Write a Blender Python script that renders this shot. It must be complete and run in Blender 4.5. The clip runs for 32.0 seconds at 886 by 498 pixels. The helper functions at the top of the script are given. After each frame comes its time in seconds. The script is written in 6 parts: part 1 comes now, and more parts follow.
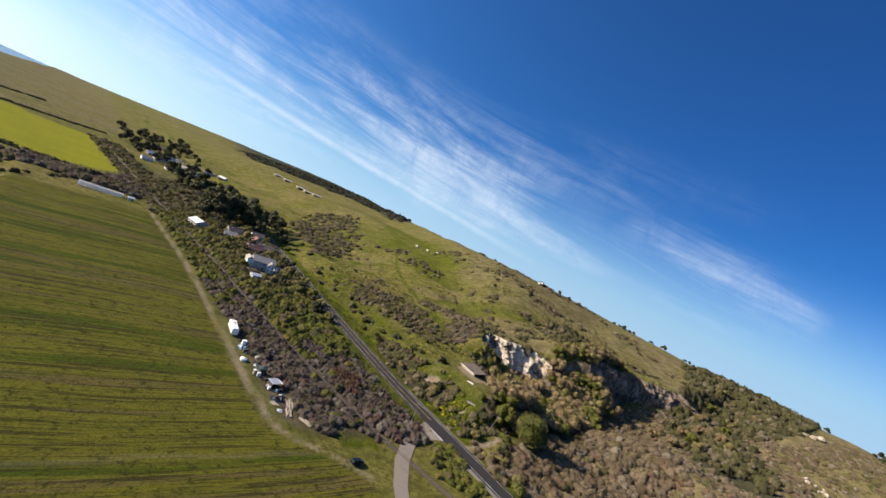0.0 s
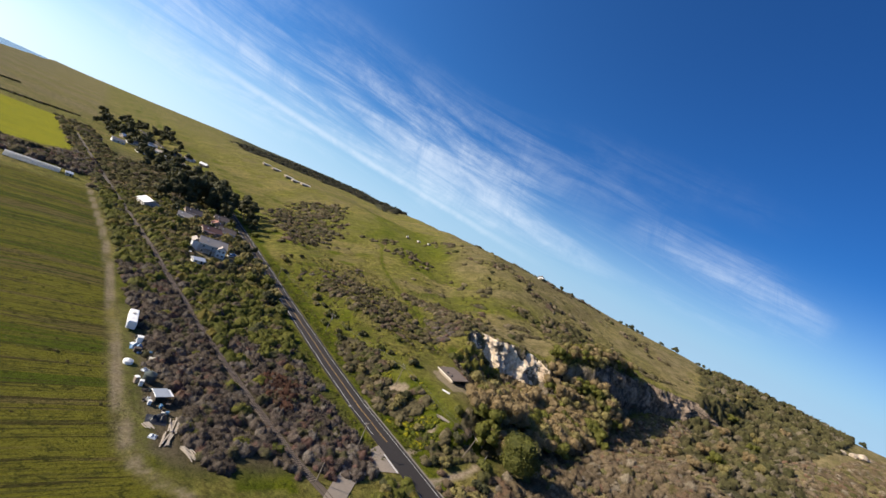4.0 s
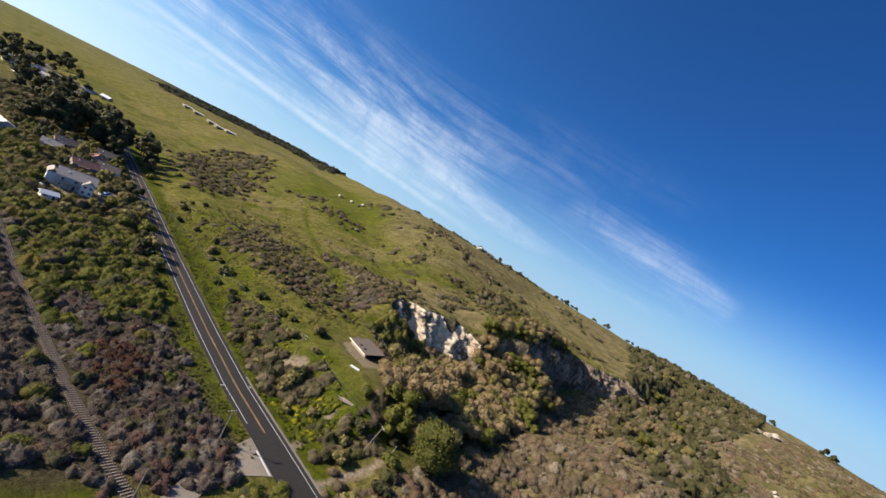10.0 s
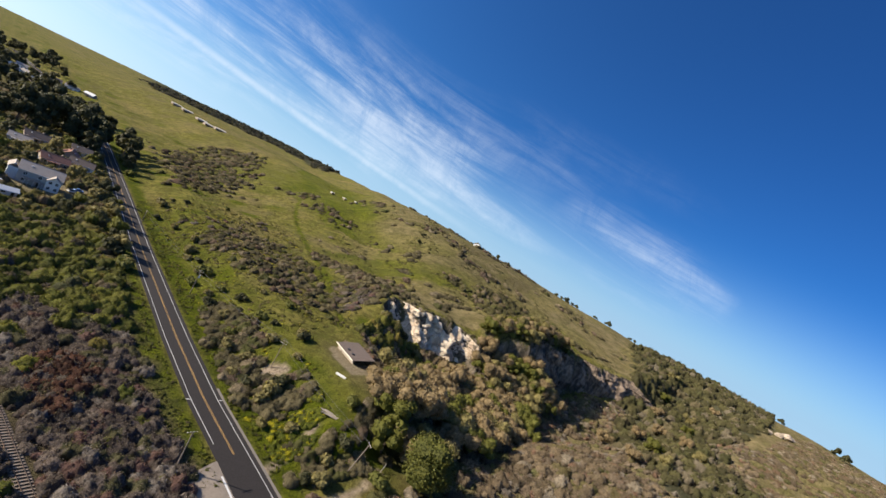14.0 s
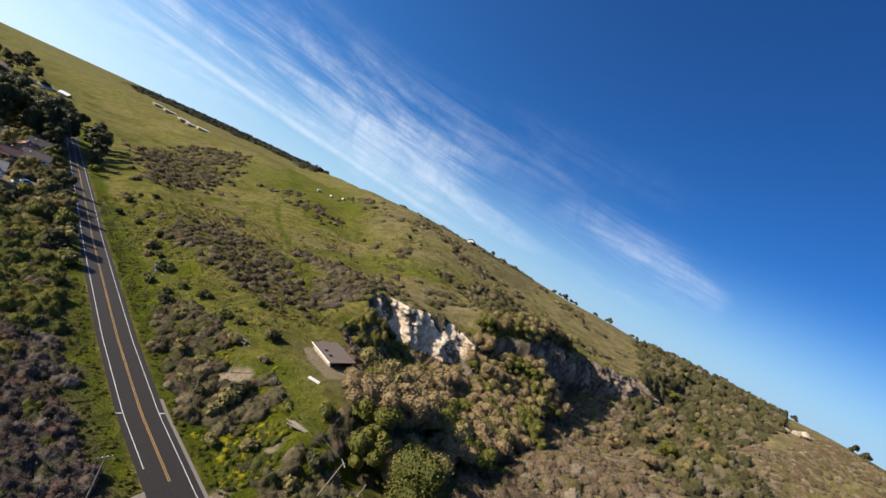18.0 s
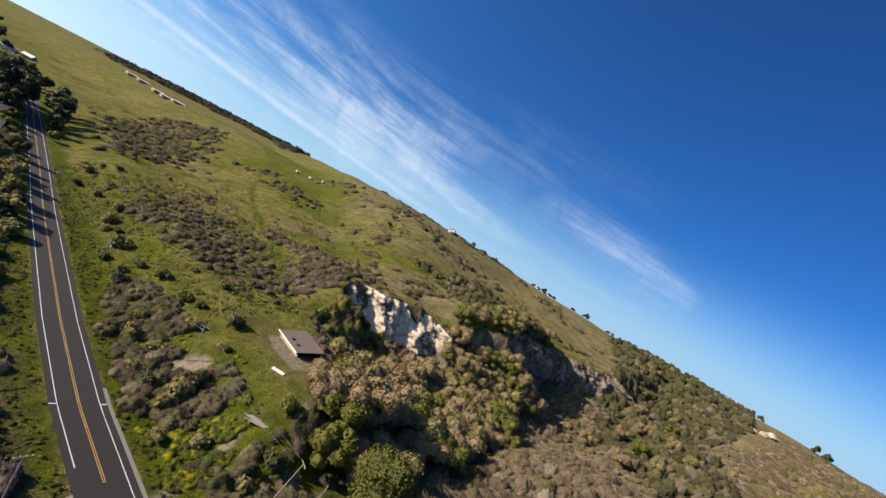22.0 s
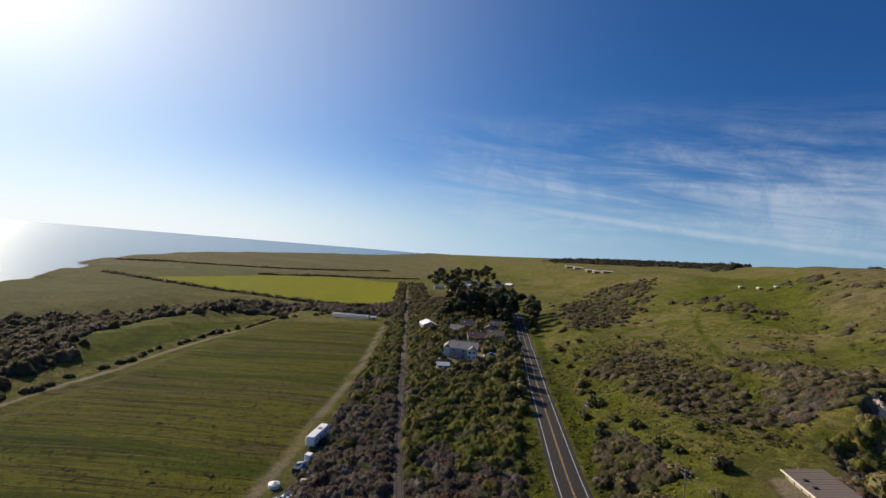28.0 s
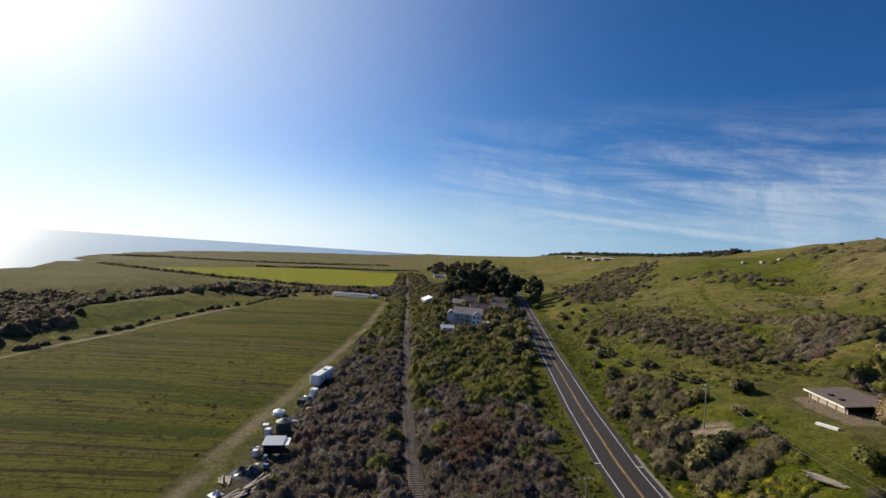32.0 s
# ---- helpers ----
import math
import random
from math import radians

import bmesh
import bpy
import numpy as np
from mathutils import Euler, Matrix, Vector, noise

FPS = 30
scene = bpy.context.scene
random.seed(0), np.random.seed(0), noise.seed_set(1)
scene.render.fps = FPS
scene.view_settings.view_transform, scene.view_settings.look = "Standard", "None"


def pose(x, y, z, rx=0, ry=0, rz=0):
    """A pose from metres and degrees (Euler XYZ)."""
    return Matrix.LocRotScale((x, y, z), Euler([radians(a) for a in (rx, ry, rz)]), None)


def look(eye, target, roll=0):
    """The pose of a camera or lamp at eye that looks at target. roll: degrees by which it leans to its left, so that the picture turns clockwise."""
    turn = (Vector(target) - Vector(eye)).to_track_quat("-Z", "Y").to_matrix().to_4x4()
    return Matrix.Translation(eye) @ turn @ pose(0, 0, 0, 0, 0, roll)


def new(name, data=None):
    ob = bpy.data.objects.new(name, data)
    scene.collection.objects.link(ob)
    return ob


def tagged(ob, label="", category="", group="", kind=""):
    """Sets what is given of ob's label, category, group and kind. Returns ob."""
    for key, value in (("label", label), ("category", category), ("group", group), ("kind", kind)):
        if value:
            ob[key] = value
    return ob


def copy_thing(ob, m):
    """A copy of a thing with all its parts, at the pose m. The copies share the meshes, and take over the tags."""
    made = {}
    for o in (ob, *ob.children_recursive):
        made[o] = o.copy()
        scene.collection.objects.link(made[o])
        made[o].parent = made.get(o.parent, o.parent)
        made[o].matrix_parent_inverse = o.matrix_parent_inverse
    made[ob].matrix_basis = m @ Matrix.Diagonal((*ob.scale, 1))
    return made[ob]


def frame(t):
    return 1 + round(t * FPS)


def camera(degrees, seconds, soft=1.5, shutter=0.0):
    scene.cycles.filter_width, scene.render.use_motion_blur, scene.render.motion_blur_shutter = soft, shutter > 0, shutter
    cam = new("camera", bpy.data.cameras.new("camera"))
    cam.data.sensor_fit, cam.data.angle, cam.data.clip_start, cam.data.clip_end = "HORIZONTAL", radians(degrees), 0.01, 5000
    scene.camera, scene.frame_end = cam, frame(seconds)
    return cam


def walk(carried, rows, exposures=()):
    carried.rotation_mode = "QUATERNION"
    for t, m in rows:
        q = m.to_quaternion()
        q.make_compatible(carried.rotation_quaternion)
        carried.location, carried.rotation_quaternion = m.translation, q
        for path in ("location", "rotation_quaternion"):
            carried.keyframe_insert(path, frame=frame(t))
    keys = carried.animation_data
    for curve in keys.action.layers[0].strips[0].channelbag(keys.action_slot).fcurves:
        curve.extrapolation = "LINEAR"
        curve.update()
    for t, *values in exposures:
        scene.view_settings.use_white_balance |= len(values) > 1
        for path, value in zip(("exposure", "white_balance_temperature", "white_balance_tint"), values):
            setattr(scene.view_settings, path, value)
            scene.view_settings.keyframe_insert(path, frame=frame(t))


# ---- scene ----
# the camera: seconds, place in metres, then heading, pitch and lean in degrees
PATH = [
    (0.0, -118.01, -72.10, 80.03, 39.90, -1.77, 24.62),
    (0.5, -112.75, -68.80, 79.51, 43.36, -1.85, 23.22),
    (1.0, -107.80, -65.01, 79.39, 47.47, -2.12, 15.19),
    (1.5, -101.89, -61.84, 78.77, 45.19, -2.00, 16.70),
    (2.0, -96.28, -58.62, 78.25, 41.76, -1.80, 23.80),
    (2.5, -91.66, -55.85, 78.65, 46.05, -2.08, 18.09),
    (3.0, -87.02, -52.18, 78.52, 49.09, -2.28, 9.48),
    (3.5, -79.18, -48.46, 77.15, 41.38, -1.84, 21.29),
    (5.5, -62.74, -42.16, 74.15, 38.70, -2.37, 28.33),
    (6.0, -56.76, -39.09, 73.82, 41.79, -2.26, 28.67),
    (6.5, -53.41, -36.13, 73.34, 47.24, -2.24, 25.08),
    (7.0, -51.15, -34.50, 72.96, 48.10, -2.19, 29.18),
    (7.5, -50.10, -34.19, 73.22, 46.66, -2.21, 30.87),
    (8.0, -48.46, -32.30, 72.67, 46.71, -2.19, 27.69),
    (8.5, -46.87, -31.17, 72.76, 47.32, -2.25, 24.67),
    (9.0, -45.35, -30.18, 72.21, 46.87, -2.15, 25.77),
    (9.5, -43.62, -28.77, 71.91, 46.64, -2.11, 27.86),
    (10.0, -41.93, -27.60, 71.90, 47.54, -2.10, 28.64),
    (10.5, -40.28, -26.54, 71.86, 47.98, -2.11, 27.33),
    (11.0, -38.57, -25.72, 71.58, 48.17, -2.03, 28.44),
    (11.5, -37.13, -23.94, 71.16, 48.08, -1.98, 31.16),
    (12.0, -35.62, -23.19, 71.36, 48.34, -2.05, 29.21),
    (12.5, -34.15, -23.01, 71.68, 48.91, -2.12, 24.20),
    (13.0, -32.67, -20.86, 71.09, 47.87, -2.07, 27.51),
    (13.5, -31.00, -19.72, 70.71, 47.25, -2.01, 29.38),
    (14.0, -29.62, -18.81, 70.81, 47.92, -2.07, 27.97),
    (14.5, -28.79, -18.65, 71.26, 49.16, -2.12, 24.14),
    (16.5, -14.92, -10.89, 65.24, 47.41, -1.35, 31.16),
    (17.0, -13.59, -10.16, 65.26, 48.08, -1.39, 27.21),
    (17.5, -12.29, -9.56, 65.45, 48.23, -1.42, 25.61),
    (18.0, -10.94, -8.50, 65.37, 48.32, -1.40, 26.79),
    (18.5, -9.44, -7.36, 65.32, 48.85, -1.43, 27.38),
    (19.0, -8.23, -6.66, 65.23, 48.29, -1.37, 28.35),
    (19.5, -6.83, -5.51, 65.02, 47.88, -1.38, 28.40),
    (20.0, -5.74, -4.92, 65.20, 48.87, -1.41, 27.29),
    (20.5, -5.28, -4.07, 65.30, 51.48, -1.43, 30.39),
    (21.0, -5.18, -3.92, 65.56, 52.17, -1.51, 31.74),
    (21.5, -4.93, -3.79, 65.27, 51.87, -1.52, 24.44),
    (22.0, -4.77, -3.71, 65.03, 51.12, -1.41, 29.31),
    (22.5, -5.01, -3.65, 65.20, 51.07, -1.44, 29.05),
    (23.0, -4.89, -3.68, 65.20, 50.87, -1.46, 27.63),
    (23.5, -4.94, -3.39, 65.23, 51.28, -1.50, 23.54),
    (24.0, -4.39, -3.87, 64.69, 51.13, -1.42, 22.36),
    (24.5, -4.00, -4.59, 64.20, 29.98, -0.75, 21.60),
    (25.0, -1.81, -3.84, 64.03, 17.63, -0.57, 2.12),
    (25.5, -2.92, -6.19, 65.17, 7.77, -0.55, 2.62),
    (26.0, -0.91, -6.42, 65.50, 4.28, -0.64, -0.58),
    (26.5, -1.13, -7.83, 64.72, -0.18, -0.36, 6.95),
    (28.5, 1.80, -10.11, 62.53, -3.68, -0.12, 4.14),
    (29.0, 1.54, -9.25, 60.17, -3.48, -0.15, 4.45),
    (29.5, 1.31, -8.64, 57.07, -3.59, -0.02, 5.06),
    (30.0, 0.94, -7.94, 54.21, -3.32, 0.01, 5.12),
    (30.5, 0.77, -7.42, 51.20, -2.87, 0.11, 4.69),
    (31.0, 0.46, -6.31, 48.08, -2.12, 0.11, -2.18),
    (31.5, 0.21, -5.93, 44.85, -2.23, 0.20, -1.54),
    (32.0, -0.01, -6.09, 42.02, -2.92, 0.22, 3.78),
]
cam = camera(88.60, 32.0)


def aim(x, y, z, heading, pitch, lean):
    h, p = radians(heading), radians(pitch)
    way = Vector((math.sin(h) * math.cos(p), math.cos(h) * math.cos(p), math.sin(p)))
    return look((x, y, z), Vector((x, y, z)) + way * 10, lean)

# ==== after path ====

walk(cam, [(t, aim(*row)) for t, *row in PATH], [(0, 0.80), (24, 0.80), (25, 0.56), (26, 0.12), (28.5, 0.22), (30, 0.32), (32, 0.34)])

# ---- light ----
SUN_AZ, SUN_EL = -54.0, 27.0
world = bpy.data.worlds.new("world")
scene.world = world
world.use_nodes = True
scene.view_settings.exposure = 0.0


def sun_way():
    a, e = radians(SUN_AZ), radians(SUN_EL)
    return Vector((math.sin(a) * math.cos(e), math.cos(a) * math.cos(e), math.sin(e)))


sun = new("sun", bpy.data.lights.new("sun", "SUN"))
sun.data.energy, sun.data.angle, sun.data.color = 5.0, radians(0.6), (1.0, 0.87, 0.70)
sun.matrix_world = look(sun_way() * 300, (0, 0, 0))


class Nodes:
    """A short way to write node trees."""

    def __init__(self, tree):
        self.tree = tree
        tree.nodes.clear()

    def add(self, kind, **values):
        node = self.tree.nodes.new(kind)
        for key, value in values.items():
            setattr(node, key, value)
        return node

    def put(self, socket, value):
        if isinstance(value, bpy.types.NodeSocket):
            self.tree.links.new(value, socket)
        elif value is not None:
            if isinstance(value, (tuple, list)) and len(value) == 3 and socket.type == "RGBA":
                value = (*value, 1.0)
            socket.default_value = value

    def math(self, op, a, b=None, c=None, clamp=False):
        node = self.add("ShaderNodeMath", operation=op, use_clamp=clamp)
        for i, v in enumerate((a, b, c)):
            self.put(node.inputs[i], v)
        return node.outputs[0]

    def vec(self, op, a, b=None):
        node = self.add("ShaderNodeVectorMath", operation=op)
        self.put(node.inputs[0], a)
        self.put(node.inputs[1], b)
        return node.outputs[1] if op in ("DOT_PRODUCT", "LENGTH") else node.outputs[0]

    def noise(self, vector, scale, detail=4.0, rough=0.55, warp=0.0):
        node = self.add("ShaderNodeTexNoise")
        self.put(node.inputs["Vector"], vector)
        for key, v in (("Scale", scale), ("Detail", detail), ("Roughness", rough), ("Distortion", warp)):
            node.inputs[key].default_value = v
        return node.outputs["Fac"]

    def ramp(self, fac, low, high, a=0.0, b=1.0):
        node = self.add("ShaderNodeMapRange", interpolation_type="SMOOTHSTEP")
        for i, v in enumerate((fac, low, high, a, b)):
            self.put(node.inputs[i], v)
        return node.outputs[0]

    def mix(self, fac, a, b, blend="MIX"):
        node = self.add("ShaderNodeMix", data_type="RGBA", blend_type=blend)
        self.put(node.inputs[0], fac)
        self.put(node.inputs[6], a)
        self.put(node.inputs[7], b)
        return node.outputs[2]

    def scaled(self, vector, x, y, z, turn=0.0):
        node = self.add("ShaderNodeMapping")
        self.put(node.inputs[0], vector)
        node.inputs[2].default_value = (0, 0, radians(turn))
        node.inputs[3].default_value = (x, y, z)
        return node.outputs[0]


def sky():
    n = Nodes(world.node_tree)
    tex = n.add("ShaderNodeTexSky", sky_type="NISHITA", sun_disc=False, sun_elevation=radians(SUN_EL), sun_rotation=radians(SUN_AZ),
                altitude=0.0, air_density=1.0, dust_density=0.5, ozone_density=5.0)
    way = n.add("ShaderNodeTexCoord").outputs["Generated"]
    split = n.add("ShaderNodeSeparateXYZ")
    n.put(split.inputs[0], way)
    x, y, z = split.outputs
    side = n.math("ARCTAN2", x, y)
    slant = n.math("ADD", z, n.math("MULTIPLY", side, 0.10))
    sheet = n.add("ShaderNodeCombineXYZ")
    n.put(sheet.inputs[0], side)
    n.put(sheet.inputs[1], slant)
    broad = n.noise(n.scaled(sheet.outputs[0], 2.0, 6.0, 1.0), 1.0, 3.0, 0.5)
    wisps = n.noise(n.scaled(sheet.outputs[0], 2.2, 17.0, 1.0), 1.0, 12.0, 0.66, 0.45)
    fibre = n.noise(n.scaled(sheet.outputs[0], 16.0, 11.0, 1.0, 32), 1.0, 8.0, 0.7, 0.8)
    loose = n.math("ADD", side, n.math("MULTIPLY", n.math("SUBTRACT", broad, 0.5), 1.1))
    rise = n.math("ADD", z, n.math("MULTIPLY", n.math("SUBTRACT", broad, 0.5), 0.12))
    band = n.math("MULTIPLY", n.math("MULTIPLY", n.ramp(loose, -0.35, 0.15), n.ramp(loose, 1.25, 0.65)), n.math("MULTIPLY", n.ramp(rise, 0.01, 0.07), n.ramp(rise, 0.34, 0.12)))
    far_x, far_y = n.math("DIVIDE", n.math("SUBTRACT", side, 1.16), 0.20), n.math("DIVIDE", n.math("SUBTRACT", slant, 0.25), 0.085)
    round_far = n.math("ADD", n.math("MULTIPLY", far_x, far_x), n.math("MULTIPLY", far_y, far_y))
    tail = n.math("MULTIPLY", n.ramp(n.math("ADD", round_far, n.math("MULTIPLY", n.math("SUBTRACT", broad, 0.5), 3.0)), 1.3, 0.0), 0.8)
    cloud = n.math("MULTIPLY", n.math("MAXIMUM", band, tail), n.math("MULTIPLY", n.ramp(wisps, 0.36, 0.68), n.ramp(fibre, 0.22, 0.68, 0.35, 1.0)))
    line = n.math("ABSOLUTE", n.math("SUBTRACT", n.math("ADD", slant, n.math("MULTIPLY", fibre, 0.010)), 0.118))
    trail = n.math("MULTIPLY", n.ramp(line, 0.013, 0.0), n.math("MULTIPLY", n.ramp(side, -0.1, 0.3), n.ramp(side, 0.95, 0.6)))
    cloud = n.math("MAXIMUM", cloud, n.math("MULTIPLY", trail, n.ramp(fibre, 0.2, 0.6, 0.35, 0.8)))
    toward = n.vec("DOT_PRODUCT", way, tuple(sun_way()))
    deep = n.mix(n.ramp(toward, -0.6, 1.1), (0.19, 0.55, 1.0), (0.46, 0.92, 1.34))
    blue = n.mix(1.0, tex.outputs[0], deep, "MULTIPLY")
    low = n.math("MULTIPLY", n.math("POWER", n.ramp(z, 0.26, -0.04), 1.6), n.ramp(toward, -0.5, 0.6, 0.75, 1.0))
    hazy = n.mix(n.math("MULTIPLY", low, 0.9), blue, n.mix(n.ramp(toward, 0.15, 0.9), (5.2, 7.7, 10.3), n.mix(n.ramp(toward, 0.5, 0.95), (9.6, 11.6, 13.3), (14.5, 14.6, 14.6))))
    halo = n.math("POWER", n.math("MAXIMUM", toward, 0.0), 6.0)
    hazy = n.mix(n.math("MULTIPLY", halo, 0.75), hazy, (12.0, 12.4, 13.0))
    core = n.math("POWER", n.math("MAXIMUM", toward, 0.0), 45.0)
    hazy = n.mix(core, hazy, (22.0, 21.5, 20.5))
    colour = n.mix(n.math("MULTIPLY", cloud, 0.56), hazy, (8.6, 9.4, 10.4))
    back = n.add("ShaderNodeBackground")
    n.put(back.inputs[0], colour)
    back.inputs[1].default_value = 0.063
    n.put(n.add("ShaderNodeOutputWorld").inputs[0], back.outputs[0])


sky()


# ---- materials ----
def material(name):
    mat = bpy.data.materials.new(name)
    mat.use_nodes = True
    n = Nodes(mat.node_tree)
    bsdf = n.add("ShaderNodeBsdfPrincipled")
    n.put(n.add("ShaderNodeOutputMaterial").inputs[0], bsdf.outputs[0])
    return mat, n, bsdf


def bumped(n, bsdf, height, strength=0.4, distance=0.05):
    bump = n.add("ShaderNodeBump")
    bump.inputs["Strength"].default_value, bump.inputs["Distance"].default_value = strength, distance
    n.put(bump.inputs["Height"], height)
    n.put(bsdf.inputs["Normal"], bump.outputs[0])


def plain(name, colour, rough=0.6, metal=0.0, grain=6.0, wear=0.25, dirt=(0.12, 0.10, 0.08)):
    """A solid surface with fine grain and blotches of dirt."""
    mat, n, bsdf = material(name)
    place = n.add("ShaderNodeTexCoord").outputs["Object"]
    fine = n.noise(place, grain, 5.0)
    broad = n.noise(place, grain * 0.13, 3.0)
    c = n.mix(n.ramp(fine, 0.35, 0.7, 0.0, wear * 0.6), colour, tuple(v * 0.6 for v in colour))
    c = n.mix(n.ramp(broad, 0.5, 0.75, 0.0, wear), c, dirt)
    n.put(bsdf.inputs["Base Color"], c)
    n.put(bsdf.inputs["Roughness"], n.ramp(fine, 0.2, 0.8, max(rough - 0.1, 0.05), min(rough + 0.12, 1.0)))
    bsdf.inputs["Metallic"].default_value = metal
    bumped(n, bsdf, fine, 0.25, 0.02)
    return mat


def see_through(n, bsdf, colour, share):
    """Thin leaves: part of the light passes through them."""
    out = [node for node in n.tree.nodes if node.type == "OUTPUT_MATERIAL"][0]
    thin = n.add("ShaderNodeBsdfTranslucent")
    n.put(thin.inputs[0], n.mix(1.0, colour, (1.5, 1.45, 1.0), "MULTIPLY"))
    both = n.add("ShaderNodeMixShader")
    both.inputs[0].default_value = share
    n.put(both.inputs[1], bsdf.outputs[0])
    n.put(both.inputs[2], thin.outputs[0])
    n.put(out.inputs[0], both.outputs[0])


def leafy(name, dark, light, dry=None, soft=0.35):
    """Leaves: each clump has a tone of its own, each plant too."""
    mat, n, bsdf = material(name)
    geo = n.add("ShaderNodeNewGeometry")
    tone = n.add("ShaderNodeAttribute", attribute_name="tone").outputs["Fac"]
    each = geo.outputs["Random Per Island"]
    c = n.mix(n.math("ADD", n.math("MULTIPLY", each, 0.42), n.math("MULTIPLY", tone, 0.58)), dark, light)
    if dry:
        c = n.mix(n.ramp(tone, 0.55, 0.95), c, n.mix(each, tuple(v * 0.6 for v in dry), dry))
    n.put(bsdf.inputs["Base Color"], c)
    bsdf.inputs["Roughness"].default_value = 0.7
    bsdf.inputs["Specular IOR Level"].default_value = 0.25
    see_through(n, bsdf, c, 0.25)
    return mat


M = {}
M["asphalt"] = plain("asphalt", (0.0175, 0.0140, 0.0132), 0.92, 0, 3.0, 0.3, (0.029, 0.024, 0.023))
M["asphalt_old"] = plain("asphalt_old", (0.22, 0.185, 0.15), 0.9, 0, 1.5, 0.5, (0.13, 0.11, 0.09))
M["white_line"] = plain("white_line", (0.62, 0.62, 0.60), 0.7, 0, 4.0, 0.35, (0.25, 0.24, 0.23))
M["yellow_line"] = plain("yellow_line", (0.48, 0.29, 0.09), 0.7, 0, 4.0, 0.3, (0.25, 0.16, 0.07))
M["ballast"] = plain("ballast", (0.092, 0.072, 0.054), 0.95, 0, 5.0, 0.6, (0.065, 0.052, 0.040))
M["steel"] = plain("rail_steel", (0.05, 0.036, 0.03), 0.7, 0.3, 6.0, 0.5, (0.16, 0.08, 0.05))
M["timber"] = plain("old_timber", (0.25, 0.20, 0.155), 0.9, 0, 5.0, 0.4, (0.2, 0.18, 0.15))
M["white_paint"] = plain("white_paint", (0.78, 0.78, 0.76), 0.5, 0, 3.0, 0.12, (0.45, 0.42, 0.38))
M["grey_paint"] = plain("grey_paint", (0.44, 0.42, 0.39), 0.6, 0, 3.0, 0.2, (0.25, 0.25, 0.26))
M["blue_paint"] = plain("blue_paint", (0.10, 0.22, 0.48), 0.5, 0, 3.0, 0.15, (0.1, 0.12, 0.2))
M["grey_roof"] = plain("grey_roof", (0.34, 0.30, 0.265), 0.8, 0, 4.0, 0.3, (0.14, 0.14, 0.14))
M["brown_roof"] = plain("brown_roof", (0.13, 0.10, 0.085), 0.85, 0, 4.0, 0.35, (0.09, 0.075, 0.06))
M["red_roof"] = plain("red_roof", (0.25, 0.12, 0.085), 0.85, 0, 4.0, 0.35, (0.13, 0.09, 0.07))
M["glass"] = plain("window_glass", (0.03, 0.04, 0.05), 0.12, 0.0, 2.0, 0.1, (0.06, 0.06, 0.06))
def film_sheet():
    """Thin white plastic: half of the light goes through."""
    mat, n, bsdf = material("tunnel_film")
    place = n.add("ShaderNodeTexCoord").outputs["Object"]
    c = n.mix(n.ramp(n.noise(place, 0.9, 4.0), 0.45, 0.75, 0.0, 0.35), (0.80, 0.80, 0.78), (0.52, 0.51, 0.45))
    n.put(bsdf.inputs["Base Color"], c)
    bsdf.inputs["Roughness"].default_value = 0.4
    see_through(n, bsdf, n.mix(1.0, c, (0.66, 0.68, 0.95), "MULTIPLY"), 0.55)
    return mat


M["plastic"] = film_sheet()
M["rubber"] = plain("rubber", (0.02, 0.02, 0.02), 0.8)
M["black"] = plain("black_paint", (0.02, 0.02, 0.022), 0.3)
M["bark"] = plain("bark", (0.12, 0.09, 0.065), 0.95, 0, 4.0, 0.5, (0.07, 0.055, 0.04))
M["scrub_green"] = leafy("scrub_green", (0.062, 0.069, 0.015), (0.188, 0.185, 0.043), (0.225, 0.188, 0.088))
M["scrub_olive"] = leafy("scrub_olive", (0.102, 0.090, 0.033), (0.355, 0.296, 0.113), (0.278, 0.216, 0.131))
M["scrub_umber"] = leafy("scrub_umber", (0.118, 0.089, 0.044), (0.361, 0.266, 0.137), (0.259, 0.168, 0.102))
M["tree_dark"] = leafy("tree_dark", (0.029, 0.031, 0.013), (0.111, 0.109, 0.044))
M["tree_green"] = leafy("tree_green", (0.05, 0.057, 0.01), (0.156, 0.152, 0.027))
M["tree_olive"] = leafy("tree_olive", (0.073, 0.077, 0.013), (0.187, 0.183, 0.031))
def foliage():
    """Leaves and twigs in the colour of their own plant, with shaded gaps painted in."""
    mat, n, bsdf = material("foliage")
    tint = n.add("ShaderNodeAttribute", attribute_name="tint").outputs["Color"]
    geo = n.add("ShaderNodeNewGeometry")
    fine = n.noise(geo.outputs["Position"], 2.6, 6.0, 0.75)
    # near-black painted into the bump's hollows as shade between the leaves
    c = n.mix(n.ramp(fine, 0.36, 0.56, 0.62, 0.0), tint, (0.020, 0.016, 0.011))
    c = n.mix(n.math("MULTIPLY", geo.outputs["Random Per Island"], 0.12), c, (0.26, 0.22, 0.13))
    n.put(bsdf.inputs["Base Color"], c)
    bsdf.inputs["Roughness"].default_value = 0.75
    bsdf.inputs["Diffuse Roughness"].default_value = 0.5
    bsdf.inputs["Specular IOR Level"].default_value = 0.12
    bumped(n, bsdf, fine, 1.0, 0.2)
    see_through(n, bsdf, c, 0.38)
    return mat


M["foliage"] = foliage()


# ---- the lie of the land ----
def ss(a, b, v):
    t = np.clip((v - a) / (b - a), 0, 1)
    return t * t * (3 - 2 * t)


